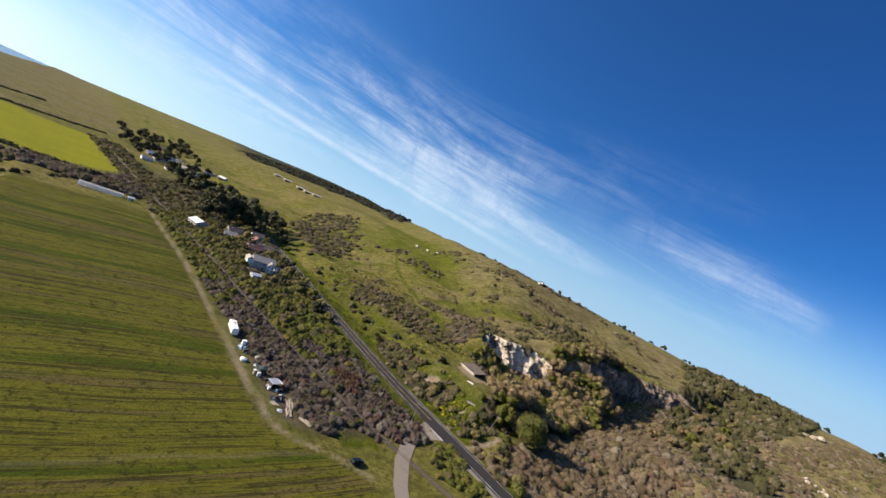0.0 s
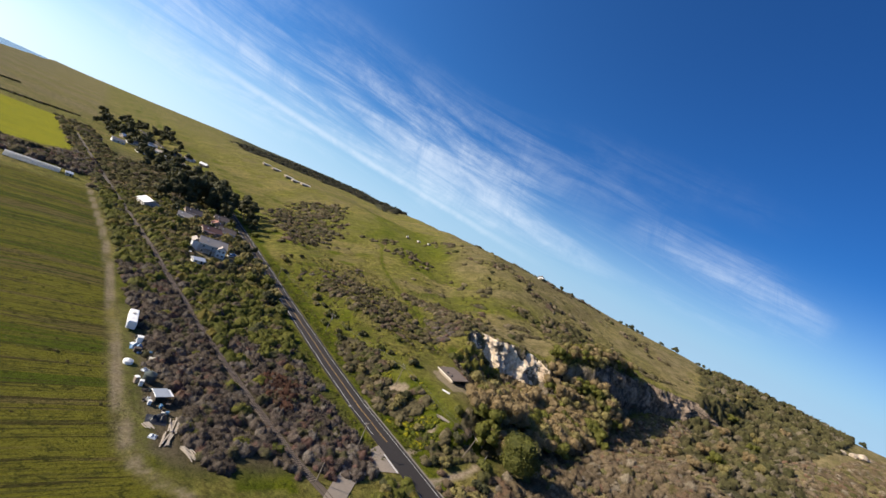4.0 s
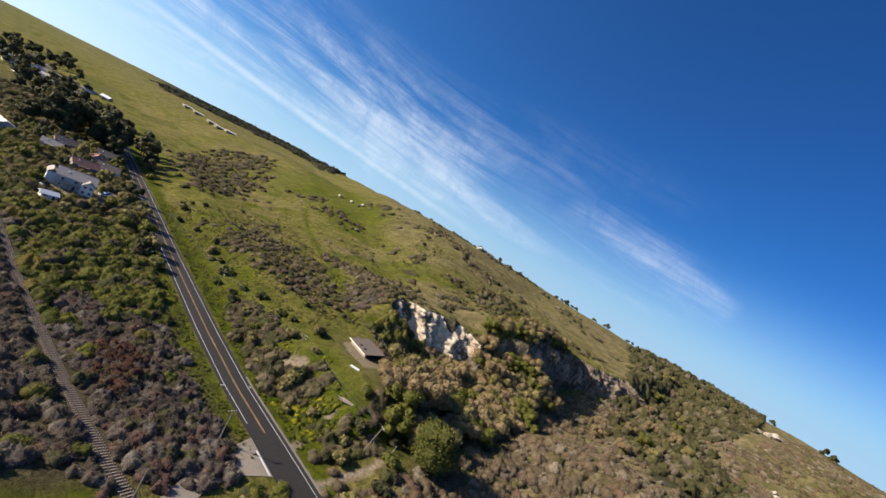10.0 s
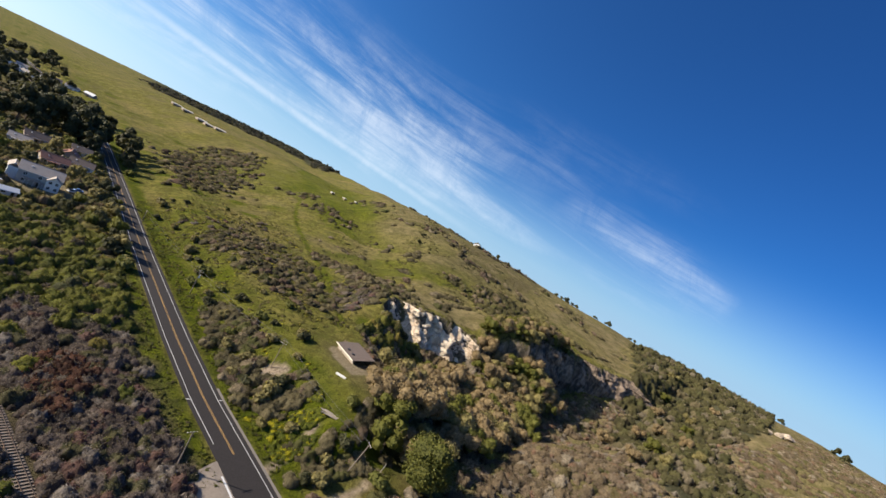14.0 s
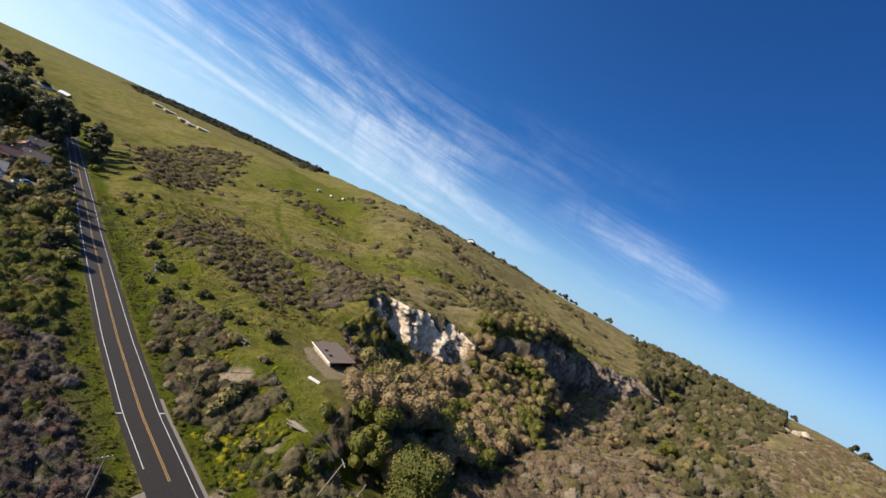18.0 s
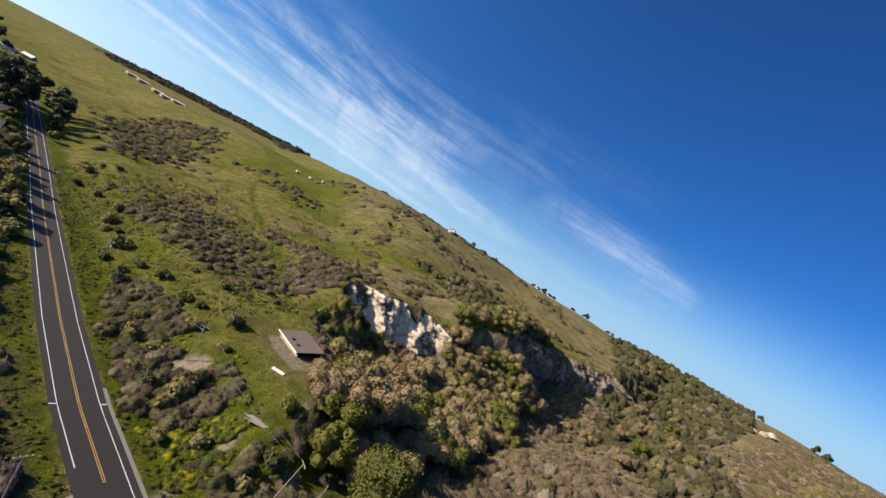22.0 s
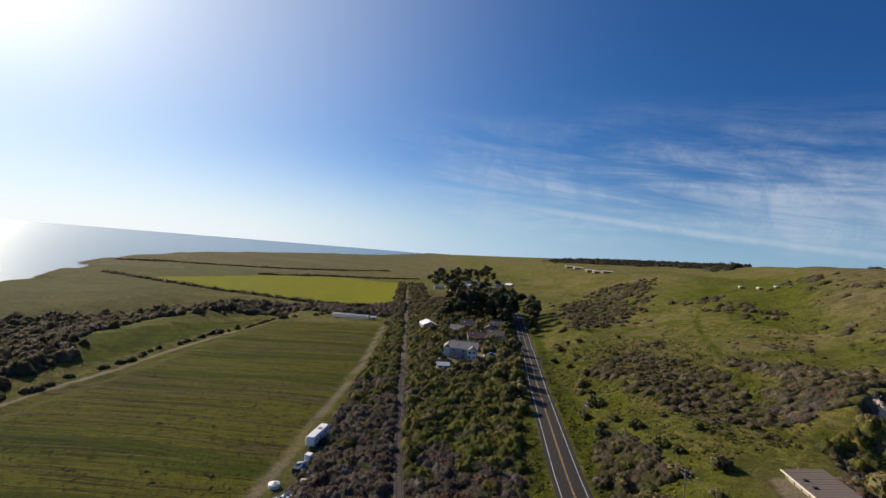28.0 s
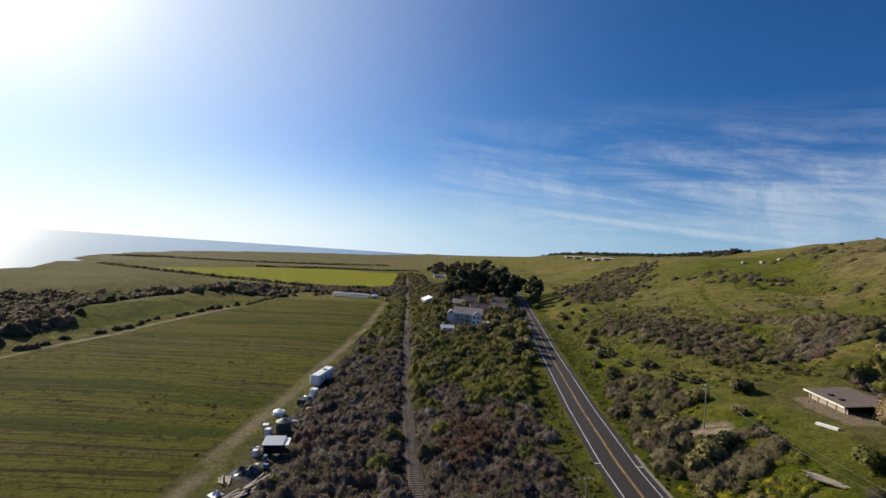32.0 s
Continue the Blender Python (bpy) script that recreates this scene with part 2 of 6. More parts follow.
def road_x(y):
    return np.interp(y, (-600, 20, 60, 90, 125, 172, 215, 270, 330, 456, 560, 760, 1400), (42, 36, 35.2, 34.4, 35.4, 38, 40.5, 44.5, 48.5, 57, 60, 45, -40))


def rail_x(y):
    return np.interp(y, (-600, 20, 50, 57, 88, 116, 138, 169, 189, 330, 640, 1500), (140, 9, -0.5, -2.5, -8.5, -13, -16.5, -20, -23, -41, -81, -200))


def track_x(y):
    return np.interp(y, (30, 36, 44, 50, 56, 66, 100, 140, 210, 250, 331, 375), (-18, -22, -30, -38, -43, -45, -46.5, -47, -49, -51.5, -59, -62))


def coast_x(y):
    return np.interp(y, (-2000, 200, 470, 600, 850, 1300, 1900, 2600, 4000), (-400, -420, -490, -560, -715, -820, -740, -520, -420)) + 14 * np.sin(y * 0.031) + 7 * np.sin(y * 0.083)


def waves(x, y, size, seed):
    """Smooth uneven ground, about -1 to 1."""
    r = random.Random(seed)
    z = 0
    for _ in range(7):
        a, k, p = r.uniform(0, 6.28), r.uniform(0.6, 1.7) / size, r.uniform(0, 6.28)
        z = z + np.sin((x * math.cos(a) + y * math.sin(a)) * k * 6.28 + p)
    return z / 4


def cliff_y(x):
    rag = 2.0 * np.sin(x * 0.23) + 1.6 * np.sin(x * 0.47 + 1) + 0.8 * np.sin(x * 1.1)
    return np.interp(x, (60, 100, 128, 142, 160, 183, 200, 225, 266, 293, 312, 340, 420), (112, 128, 147, 150, 138, 118, 108, 104, 103, 90, 70, 58, 40)) + rag


CREST_AZ = (-60, -6, 3, 10, 18, 23, 28, 33, 38, 42, 48, 53, 65, 75, 85, 95, 120, 180)
CREST_R = (2500, 2200, 1700, 1700, 1700, 1500, 1050, 760, 580, 500, 490, 490, 520, 520, 490, 470, 450, 450)
CREST_Z = (-8, -6, 10, 48, 72, 68, 70, 75, 78, 75, 75, 72, 66, 58, 62, 58, 60, 50)


def ground_z(x, y):
    x, y = np.asarray(x, float), np.asarray(y, float)
    d = x - road_x(y)
    r, az = np.hypot(x, y + 10), np.degrees(np.arctan2(x, y + 10))
    near = ss(420, 150, y)
    up = 11.5 * ss(7, 44, d) * (0.8 + 0.2 * near) + 13 * ss(36, 160, d) + 8 * ss(160, 700, d)
    up = up + 1.0 * waves(x, y, 90, 3) * ss(20, 60, d) + 2.5 * waves(x, y, 320, 5) * ss(100, 300, d)
    up = up + 29 * ss(80, 235, d) * ss(185, 390, y)
    brow = np.interp(x, (112, 140, 160, 178, 188, 200, 230, 246, 262, 286, 310, 336, 380), (0, 9, 6, 3, 5, 10, 15, 12, 9, 8, 8, 4, 0))
    up = up + brow * ss(75, 8, y - cliff_y(x)) - 4 * np.exp(-((x - 190) / 9) ** 2 - ((y - 118) / 22) ** 2)
    spread = (-6, -3, 0, 3, 6)
    crest_r, crest = sum(np.interp(az + k, CREST_AZ, CREST_R) for k in spread) / 5, sum(np.interp(az + k, CREST_AZ, CREST_Z) for k in spread) / 5
    crest = crest + 1.5 * waves(x, y, 120, 13) * ss(20, 40, az) + 9 * waves(x, y, 700, 15) * ss(800, 1300, r) * ss(2, 12, az)
    far_side = ss(4, 14, az) * ss(46, 24, az)
    rise = ss(0.40 + 0.20 * far_side, 1.0, r / crest_r)
    up = up + (crest - up) * rise - 0.06 * np.maximum(r - crest_r, 0) * ss(25, 33, az)
    # the valley south of the bluff
    below = cliff_y(x) - y
    axis = np.interp(x, (80, 120, 200, 260, 330), (62, 72, 60, 54, 40))
    bottom = np.interp(x, (70, 120, 200, 260, 320, 400), (2, 3, 4, 12, 28, 44)) + 1.2 * waves(x, y, 50, 8)
    bottom = bottom + (0.40 * np.clip(axis - y, 0, 40) + 0.06 * np.clip(axis - y - 40, 0, 60)) * ss(105, 170, x)
    steep = np.interp(x, (128, 148, 172, 184, 214, 226, 300, 320), (0.1, 0.72, 0.72, 0.4, 0.4, 0.92, 0.92, 0.7))
    bottom = bottom - 5.0 * np.exp(-((x - 222) / 42) ** 2) * ss(40, 14, below)
    face = ss(0, 6.5, below) * steep + ss(6.5, 40, below) * (1 - steep)
    mask = np.maximum(face * ss(84, 128, x), ss(74, 58, y) * ss(58, 78, x)) * (1 - ss(350, 430, x))
    east = up + (bottom - up) * mask
    calm = 1 - (1 - (ss(8, 60, d) * 0.7 + 0.3 * ss(20, 62, y))) * ss(95, 60, d)
    east = east * np.where(y < 62, calm, 1)
    hollow = ss(430, 380, y)
    west = -0.8 - 2.0 * ss(-70, -140, x) + hollow * (-4.0 * ss(-140, -158, x) + 4.5 * ss(-172, -205, x) - 4.5 * ss(-205, -245, x) + 5 * ss(-255, -300, x))
    west = west - 3.0 * ss(-300, -600, x) + 0.5 * waves(x, y, 70, 1) * ss(-130, -180, x) + 3.0 * ss(170, 260, y) * ss(-50, -5, x)
    z = np.where(d > 0, east, west * ss(-5, -16, d))
    z = z * (1 - (1 - ss(5.2, 9.0, np.abs(d))) * ss(800, 650, y))
    far = west + (east - west) * ss(-420, 160, d)
    z = z + (far - z) * ss(620, 900, y)
    off = x - coast_x(y)
    return np.where(off < 0, -16.0, z + (-12.5 - z) * ss(16, 0, off))


def graded(low, high, a, b, step, grow):
    fine = list(np.arange(a, b + step / 2, step))
    s = step
    while fine[-1] < high:
        s *= grow
        fine.append(fine[-1] + s)
    s = step
    left = [fine[0]]
    while left[-1] > low:
        s *= grow
        left.append(left[-1] - s)
    return np.array(left[:0:-1] + fine)


def raw_mesh(name, verts, faces, mats, attrs=(), smooth=False, face_mats=None):
    """A mesh from arrays: verts (n, 3) and faces (m, k)."""
    me = bpy.data.meshes.new(name)
    faces = np.asarray(faces, np.int32)
    me.vertices.add(len(verts))
    me.vertices.foreach_set("co", np.asarray(verts, np.float32).ravel())
    k = faces.shape[1]
    me.loops.add(faces.size)
    me.loops.foreach_set("vertex_index", faces.ravel())
    me.polygons.add(len(faces))
    me.polygons.foreach_set("loop_start", np.arange(0, faces.size, k, dtype=np.int32))
    if smooth:
        me.polygons.foreach_set("use_smooth", np.ones(len(faces), bool))
    if face_mats is not None:
        me.polygons.foreach_set("material_index", np.asarray(face_mats, np.int32))
    for m in mats:
        me.materials.append(m)
    for key, kind, values in attrs:
        at = me.attributes.new(key, kind, "POINT")
        at.data.foreach_set("color" if kind == "FLOAT_COLOR" else "value", np.asarray(values, np.float32).ravel())
    me.update(calc_edges=True)
    return me


def strip_mesh(name, centre, widths, mats, ys, lift, smooth=False):
    """A ribbon that lies on the ground: centre(y), from widths[0] to widths[1] across."""
    rows = []
    for y in ys:
        for w in widths:
            x = float(centre(y)) + w
            rows.append((x, y, float(ground_z(x, y)) + lift))
    k = len(widths)
    faces = [(i * k + j, i * k + j + 1, (i + 1) * k + j + 1, (i + 1) * k + j) for i in range(len(ys) - 1) for j in range(k - 1)]
    return raw_mesh(name, np.array(rows), faces, mats, smooth=smooth)


def inside(x, y, corners, rag=0.0, seed=1):
    """1 within a ring of corners, 0 outside; rag: how far its edge wanders."""
    x = x + rag * waves(x, y, 14, seed)
    y = y + rag * waves(x, y, 14, seed + 1)
    hit = np.zeros(np.shape(x), bool)
    for (xa, ya), (xb, yb) in zip(corners, corners[1:] + corners[:1]):
        cross = (ya > y) != (yb > y)
        hit ^= cross & (x < (xb - xa) * (y - ya) / ((yb - ya) or 1e-9) + xa)
    return hit.astype(float)


def ditch_x(y):
    return np.interp(y, (60, 120, 152, 250, 300, 341, 380), (-174, -171, -169, -166, -163, -145, -118))


YELLOW = [(-400, 540), (-256, 470), (-193, 462), (-136, 446), (-76, 490), (-92, 640), (-104, 745), (-220, 775), (-324, 690)]
APRON = [(30.1, 66), (30.3, 51.5), (21, 54), (12, 48.5), (2.5, 39), (-7, 26), (-13, 15), (-18, 16), (-12, 28), (-3, 41), (5, 49.5), (16, 59.5)]
GLADE = [(-22, 48), (-7, 46), (-4, 52), (-12, 61), (-21, 60)]
HOUSE_YARD = [(-9, 234), (18, 238), (26, 230), (33, 222), (34, 227), (27, 238), (22, 252), (22, 262), (38, 268), (38, 274), (20, 270), (-8, 262)]
HUT_YARD = [(80, 92), (90, 88), (100, 96), (103, 108), (96, 114), (82, 111)]


WOODS = [(196, -30), (190, 4), (214, 34), (250, 52), (268, 58), (292, 63), (332, 78), (430, 120), (540, 130), (540, 20), (400, 0), (345, 4), (292, 14), (264, 2), (250, -16)]
PASTURE = [(333, 712), (303, 470), (292, 300), (300, 205), (276, 196), (244, 223), (219, 248), (190, 300), (200, 420), (252, 500)]
HEATH_HILL = [(377, 573), (330, 400), (305, 250), (305, 212), (330, 190), (420, 230), (480, 330), (460, 540)]
TAN_CAP = [(166, 162), (193, 197), (233, 180), (215, 140), (195, 134), (166, 142)]
GREEN_CAP = [(279, 166), (309, 152), (332, 107), (286, 109)]
KNOLL = [(250, -90), (258, -14), (280, -4), (345, -8), (440, -20), (440, -90)]


def zones(x, y):
    """What the ground is covered with: weights from 0 to 1."""
    d = x - road_x(y)
    t = x - track_x(y)
    rag = 1.5 * waves(x, y, 12, 21)
    field = ss(0, -4, t + rag * 0.4) * ss(3, 8, x - ditch_x(y) + rag) * ss(14, 20, y + rag) * ss(341, 336, y + rag)
    yellow = inside(x, y, YELLOW, 4, 51)
    scrub = ss(4, 8, t + rag) * ss(-8, -13, d + rag * 1.5) * ss(48, 60, y + rag) * ss(700, 500, y)
    yards = inside(x, y, [(-20, 215), (30, 205), (36, 255), (34, 330), (-12, 345), (-16, 260)], 3, 61)
    scrub = np.maximum(scrub * (1 - yards), ss(70, 90, x) * ss(2, 16, cliff_y(x) - y))
    ruts = np.minimum(np.abs(t + 0.8), np.abs(t - 0.9))
    dirt = 0.7 * ss(1.1, 0.3, ruts + 0.2 * rag) * ss(28, 34, y) * ss(372, 365, y)
    wide = ss(3.4, 2.2, np.abs(t - 0.5 + 0.5 * rag)) * ss(28, 34, y) * ss(190, 120, y) * 0.10
    ditch_road = ss(1.6, 0.8, np.abs(x - ditch_x(y) - 5 + 0.4 * rag)) * ss(100, 120, y) * ss(335, 325, y)
    south = ss(1.2, 0.5, np.abs(y - 42 - 0.045 * (x + 45) + 0.2 * rag - 1.0)) * ss(-160, -120, x) * ss(-30, -40, x) * 0.2
    sand = ss(1.1, 0.7, np.hypot((x - 58) / 5.0, (y - 101) / 3.6) + 0.15 * rag)
    path = ss(1.7, 0.8, np.abs(y - np.interp(x, (39, 45, 52, 60), (61, 64, 68, 73)) + 0.2 * rag)) * ss(37, 39, x) * ss(60.5, 59, x)
    path2 = ss(1.8, 0.9, np.abs(y - np.interp(x, (39, 50, 60, 72), (47, 49, 49.5, 54)) + 0.2 * rag)) * ss(37, 39, x) * ss(73, 71, x)
    yard = inside(x, y, HUT_YARD, 1.0, 71) * 0.7
    yard = np.maximum(yard, 0.6 * inside(x, y, HOUSE_YARD, 1.0, 72))
    camp = inside(x, y, [(-45, 60), (-34, 60), (-30, 82), (-34, 100), (-36, 150), (-45, 150)], 1.0, 73) * 0.16
    dirt = np.clip(np.max([dirt, wide, ditch_road, south, sand, path, path2, yard, camp], axis=0), 0, 1)
    lush = np.clip((ss(-22, -16, d + rag) * ss(-5, -7, d) * ss(60, 70, y) + ss(5, 7, d) * ss(16, 11, d + rag)) * ss(700, 500, y) + 0.7 * ss(8, 12, d) * ss(52, 26, d + 4 * rag) * ss(330, 240, y) * ss(58, 70, y) + ss(0.3, 0.9, waves(x, y, 45, 91)) * ss(10, 30, d) * ss(150, 80, d), 0, 1)
    lush = np.maximum(lush, 0.6 * inside(x, y, [(150, 240), (200, 240), (290, 195), (290, 176), (250, 180), (180, 205)], 5, 93))
    lush = np.clip(lush + 0.45 * inside(x, y, [(120, 420), (300, 330), (420, 300), (360, 420), (200, 600)], 9, 95), 0, 1)
    lush = np.maximum(lush, inside(x, y, [(-214, 231), (-206, 252), (-197, 290), (-158, 366), (-160, 320), (-172, 290), (-174, 230), (-178, 198)], 3, 97))
    r, az = np.hypot(x, y + 10), np.degrees(np.arctan2(x, y + 10))
    woods = ss(0.76, 0.79, r / np.interp(az, CREST_AZ, CREST_R) + 0.06 * waves(x, y, 160, 99)) * ss(9, 13, az) * ss(32, 29, az) * ss(800, 950, r)
    woods = np.maximum(woods, 0.85 * inside(x, y, WOODS, 6, 98))
    trail = ss(2.4, 1.0, np.abs(x - np.interp(y, (122, 143, 176, 227, 296, 337, 396), (97, 106, 120, 137, 158, 174, 207)) + 0.6 * rag)) * ss(122, 132, y) * ss(400, 385, y)
    lush = np.maximum(lush, trail * 0.9)
    lush = np.maximum(lush, inside(x, y, [(-56, 500), (-40, 440), (-30, 470), (-34, 560), (-46, 650)], 2, 88))
    lush = np.maximum(lush, 0.7 * inside(x, y, [(222, 304), (262, 304), (300, 240), (318, 214), (262, 206), (246, 250)], 5, 87))
    lush = np.maximum(lush, inside(x, y, GLADE, 1.0, 63))
    lush = np.maximum(lush, inside(x, y, [(44, 62), (55, 66), (66, 77), (65, 85), (53, 80), (44, 82)], 1.5, 54))
    lush = np.maximum(lush, 0.75 * ss(1, 4, t) * ss(17, 11, t) * ss(48, 58, y) * ss(215, 180, y))
    below = cliff_y(x) - y
    dry = ss(9, 16, below) * ss(84, 104, x) * ss(430, 380, x) * (1 - 0.6 * inside(x, y, KNOLL, 4, 97))
    dry = np.maximum(dry, 0.9 * inside(x, y, [(126, 150), (146, 192), (190, 176), (214, 130), (190, 126), (150, 150)], 5, 85))
    dry = np.maximum(dry, ss(44, 58, x) * ss(46, 38, y) * 0.8)
    dry = np.maximum(dry, ss(790, 840, y - 0.4 * (x + 210)) * ss(-40, -80, x) * (0.55 + 0.3 * np.sin(y * 0.02 + x * 0.01)))
    dry = np.clip(np.maximum(dry, 0.35 * ss(-0.2, 0.6, waves(x, y, 75, 86)) * ss(110, 190, x) * ss(60, 140, y)), 0, 1)
    dry = np.maximum(dry, 0.6 * inside(x, y, TAN_CAP, 4, 83))
    lush = np.maximum(lush, 0.9 * inside(x, y, PASTURE, 7, 82) * (0.75 + 0.25 * ss(-0.3, 0.5, waves(x, y, 60, 81))))
    lush = np.maximum(lush, 0.55 * inside(x, y, GREEN_CAP, 4, 80))
    back = ss(0.58, 0.70, r / np.interp(az, CREST_AZ, CREST_R) + 0.05 * waves(x, y, 90, 77)) * ss(33, 39, az) * ss(100, 84, az)
    dry, lush = np.maximum(dry, back * (0.55 + 0.4 * ss(-0.4, 0.4, waves(x, y, 70, 76)))), lush * (1 - 0.85 * back)
    heath = inside(x, y, HEATH_HILL, 9, 79) * ss(-0.5, 0.1, waves(x, y, 50, 78))
    dry, lush = dry * (1 - heath), lush * (1 - heath)
    return field, yellow, scrub * ss(95, 80, x), dirt, lush, woods, dry, heath


def land():
    xs = graded(-4700, 2600, -175, 300, 1.6, 1.045)
    ys = graded(-1500, 4700, 5, 345, 1.6, 1.045)
    X, Y = np.meshgrid(xs, ys)
    Z = ground_z(X, Y)
    field, yellow, scrub, dirt, lush, woods, dry, heath_hill = zones(X, Y)
    slope = np.hypot(*np.gradient(Z, ys, xs))
    rock = ss(0.6, 1.1, slope) * ss(60, 100, X) * ss(340, 300, X) * ss(30, 14, np.abs(cliff_y(X) - Y)) * ss(1.0, 0.2, waves(X, Y, 20, 44))
    rock = np.maximum(rock, ss(0.6, 0.95, waves(X, Y, 26, 45)) * ss(240, 280, X) * ss(330, 300, X) * ss(30, 0, Y) * 0.8)
    cliffs = ss(12, 0, X - coast_x(Y)) * (X < 0)
    rock = np.maximum(rock, cliffs * 0.8)
    nx = len(xs)
    i = np.arange(len(ys) - 1)[:, None] * nx + np.arange(nx - 1)[None, :]
    faces = np.stack([i, i + 1, i + nx + 1, i + nx], -1).reshape(-1, 4)
    a = np.stack([field, yellow, scrub, np.ones_like(X)], -1)
    b = np.stack([dirt, rock, lush, np.ones_like(X)], -1)
    c3 = np.stack([woods, ss(60, 100, X), ss(-180, -330, X), np.ones_like(X)], -1)
    d4 = np.stack([dry, heath_hill, dry, np.ones_like(X)], -1)
    mat, n, bsdf = material("land")
    place = n.add("ShaderNodeNewGeometry").outputs["Position"]

    def zone(name):
        node = n.add("ShaderNodeSeparateColor")
        n.put(node.inputs[0], n.add("ShaderNodeAttribute", attribute_name=name).outputs["Color"])
        return node.outputs

    za, zb, zc = zone("zone_a"), zone("zone_b"), zone("zone_c")
    fine, mid, wide = n.noise(place, 1.1, 6.0, 0.65), n.noise(place, 0.11, 5.0, 0.6), n.noise(place, 0.018, 4.0, 0.55)
    tuft = n.noise(place, 0.42, 5.0, 0.7)
    grass = n.mix(n.ramp(mid, 0.35, 0.65), (0.110, 0.114, 0.023), (0.205, 0.185, 0.044))
    grass = n.mix(n.ramp(wide, 0.46, 0.62, 0.0, 0.55), grass, (0.280, 0.218, 0.088))
    grass = n.mix(n.ramp(tuft, 0.48, 0.66, 0.0, 0.85), grass, (0.068, 0.060, 0.018))
    grass = n.mix(n.ramp(fine, 0.55, 0.75, 0.0, 0.7), grass, (0.240, 0.225, 0.048))
    heath = n.math("MAXIMUM", n.math("MULTIPLY", n.math("MULTIPLY", n.ramp(n.noise(place, 0.030, 6.0, 0.68), 0.52, 0.62), zc[1]), 0.5), n.math("MULTIPLY", zone("zone_d")[1], 0.9))
    grass = n.mix(heath, grass, n.mix(tuft, (0.078, 0.066, 0.033), (0.205, 0.162, 0.094)))
    clod = n.noise(place, 0.26, 4.0, 0.6)
    grass = n.mix(n.ramp(clod, 0.46, 0.62, 0.0, 0.6), grass, (0.078, 0.068, 0.018))
    green = n.mix(n.ramp(mid, 0.3, 0.65), (0.050, 0.070, 0.003), (0.106, 0.122, 0.007))
    green = n.mix(n.ramp(tuft, 0.48, 0.68, 0.0, 0.8), green, (0.036, 0.042, 0.007))
    wobble = n.add("ShaderNodeCombineXYZ")
    n.put(wobble.inputs[1], n.math("MULTIPLY", n.noise(place, 0.010, 1.0, 0.4), 14.0))
    bent = n.vec("ADD", place, wobble.outputs[0])
    furrow = n.noise(n.scaled(bent, 0.012, 0.36, 0.0, -5), 1.0, 5.0, 0.85, 0.3)
    drill = n.noise(n.scaled(bent, 0.03, 1.1, 0.0, -5), 1.0, 3.0, 0.7, 0.2)
    belts = n.noise(n.scaled(bent, 0.0020, 0.045, 0.0, -5), 1.0, 4.0, 0.7)
    crop = n.mix(n.ramp(belts, 0.42, 0.48), (0.066, 0.090, 0.006), (0.140, 0.134, 0.016))
    crop = n.mix(n.ramp(belts, 0.54, 0.57, 0.0, 0.8), crop, (0.130, 0.098, 0.040))
    crop = n.mix(n.ramp(belts, 0.60, 0.63), crop, (0.072, 0.100, 0.008))
    crop = n.mix(n.ramp(furrow, 0.52, 0.58, 0.0, 0.85), crop, (0.040, 0.033, 0.012))
    crop = n.mix(n.ramp(drill, 0.52, 0.60, 0.0, 0.6), crop, (0.052, 0.050, 0.014))
    crop = n.mix(n.ramp(tuft, 0.52, 0.66, 0.0, 0.8), crop, (0.030, 0.034, 0.007))
    bloom = n.mix(n.ramp(n.noise(n.scaled(place, 0.02, 0.3, 0.0, 10), 1.0, 5.0, 0.7), 0.35, 0.7), (0.300, 0.285, 0.010), (0.185, 0.200, 0.012))
    straw = n.mix(n.ramp(mid, 0.35, 0.65), (0.135, 0.110, 0.058), (0.230, 0.185, 0.098))
    straw = n.mix(n.ramp(tuft, 0.46, 0.64, 0.0, 0.7), straw, (0.110, 0.086, 0.045))
    soil = n.mix(n.ramp(mid, 0.35, 0.65), (0.060, 0.047, 0.033), (0.110, 0.092, 0.052))
    earth = n.mix(n.ramp(fine, 0.3, 0.7), (0.20, 0.155, 0.11), (0.38, 0.305, 0.225))
    stone = n.mix(n.ramp(n.noise(n.scaled(place, 0.25, 0.25, 0.08), 1.0, 7.0, 0.7), 0.38, 0.62), (0.07, 0.060, 0.046), (0.26, 0.21, 0.16))
    forest = n.mix(n.ramp(n.noise(place, 0.03, 5.0, 0.7), 0.4, 0.6), (0.026, 0.030, 0.020), (0.062, 0.064, 0.042))
    c = n.mix(n.math("MULTIPLY", zc[2], 0.55), grass, (0.105, 0.098, 0.042))
    c = n.mix(n.math("MULTIPLY", zone("zone_d")[0], n.ramp(mid, 0.28, 0.55, 0.55, 1.0)), c, straw)
    c = n.mix(zb[2], c, green)
    c = n.mix(za[0], c, crop)
    c = n.mix(za[1], c, bloom)
    c = n.mix(za[2], c, soil)
    c = n.mix(n.math("MULTIPLY", zb[0], n.ramp(mid, 0.2, 0.55, 0.6, 1.0)), c, earth)
    c = n.mix(zb[1], c, stone)
    c = n.mix(zc[0], c, forest)
    speck = n.noise(place, 1.7, 5.0, 0.8)
    blades = n.math("MULTIPLY", n.ramp(speck, 0.46, 0.58, 0.0, 0.55), n.math("SUBTRACT", 1.0, zb[0]))
    c = n.mix(blades, c, n.mix(1.0, c, (0.36, 0.40, 0.30), "MULTIPLY"))
    n.put(bsdf.inputs["Base Color"], c)
    bsdf.inputs["Roughness"].default_value = 0.95
    bsdf.inputs["Diffuse Roughness"].default_value = 0.2
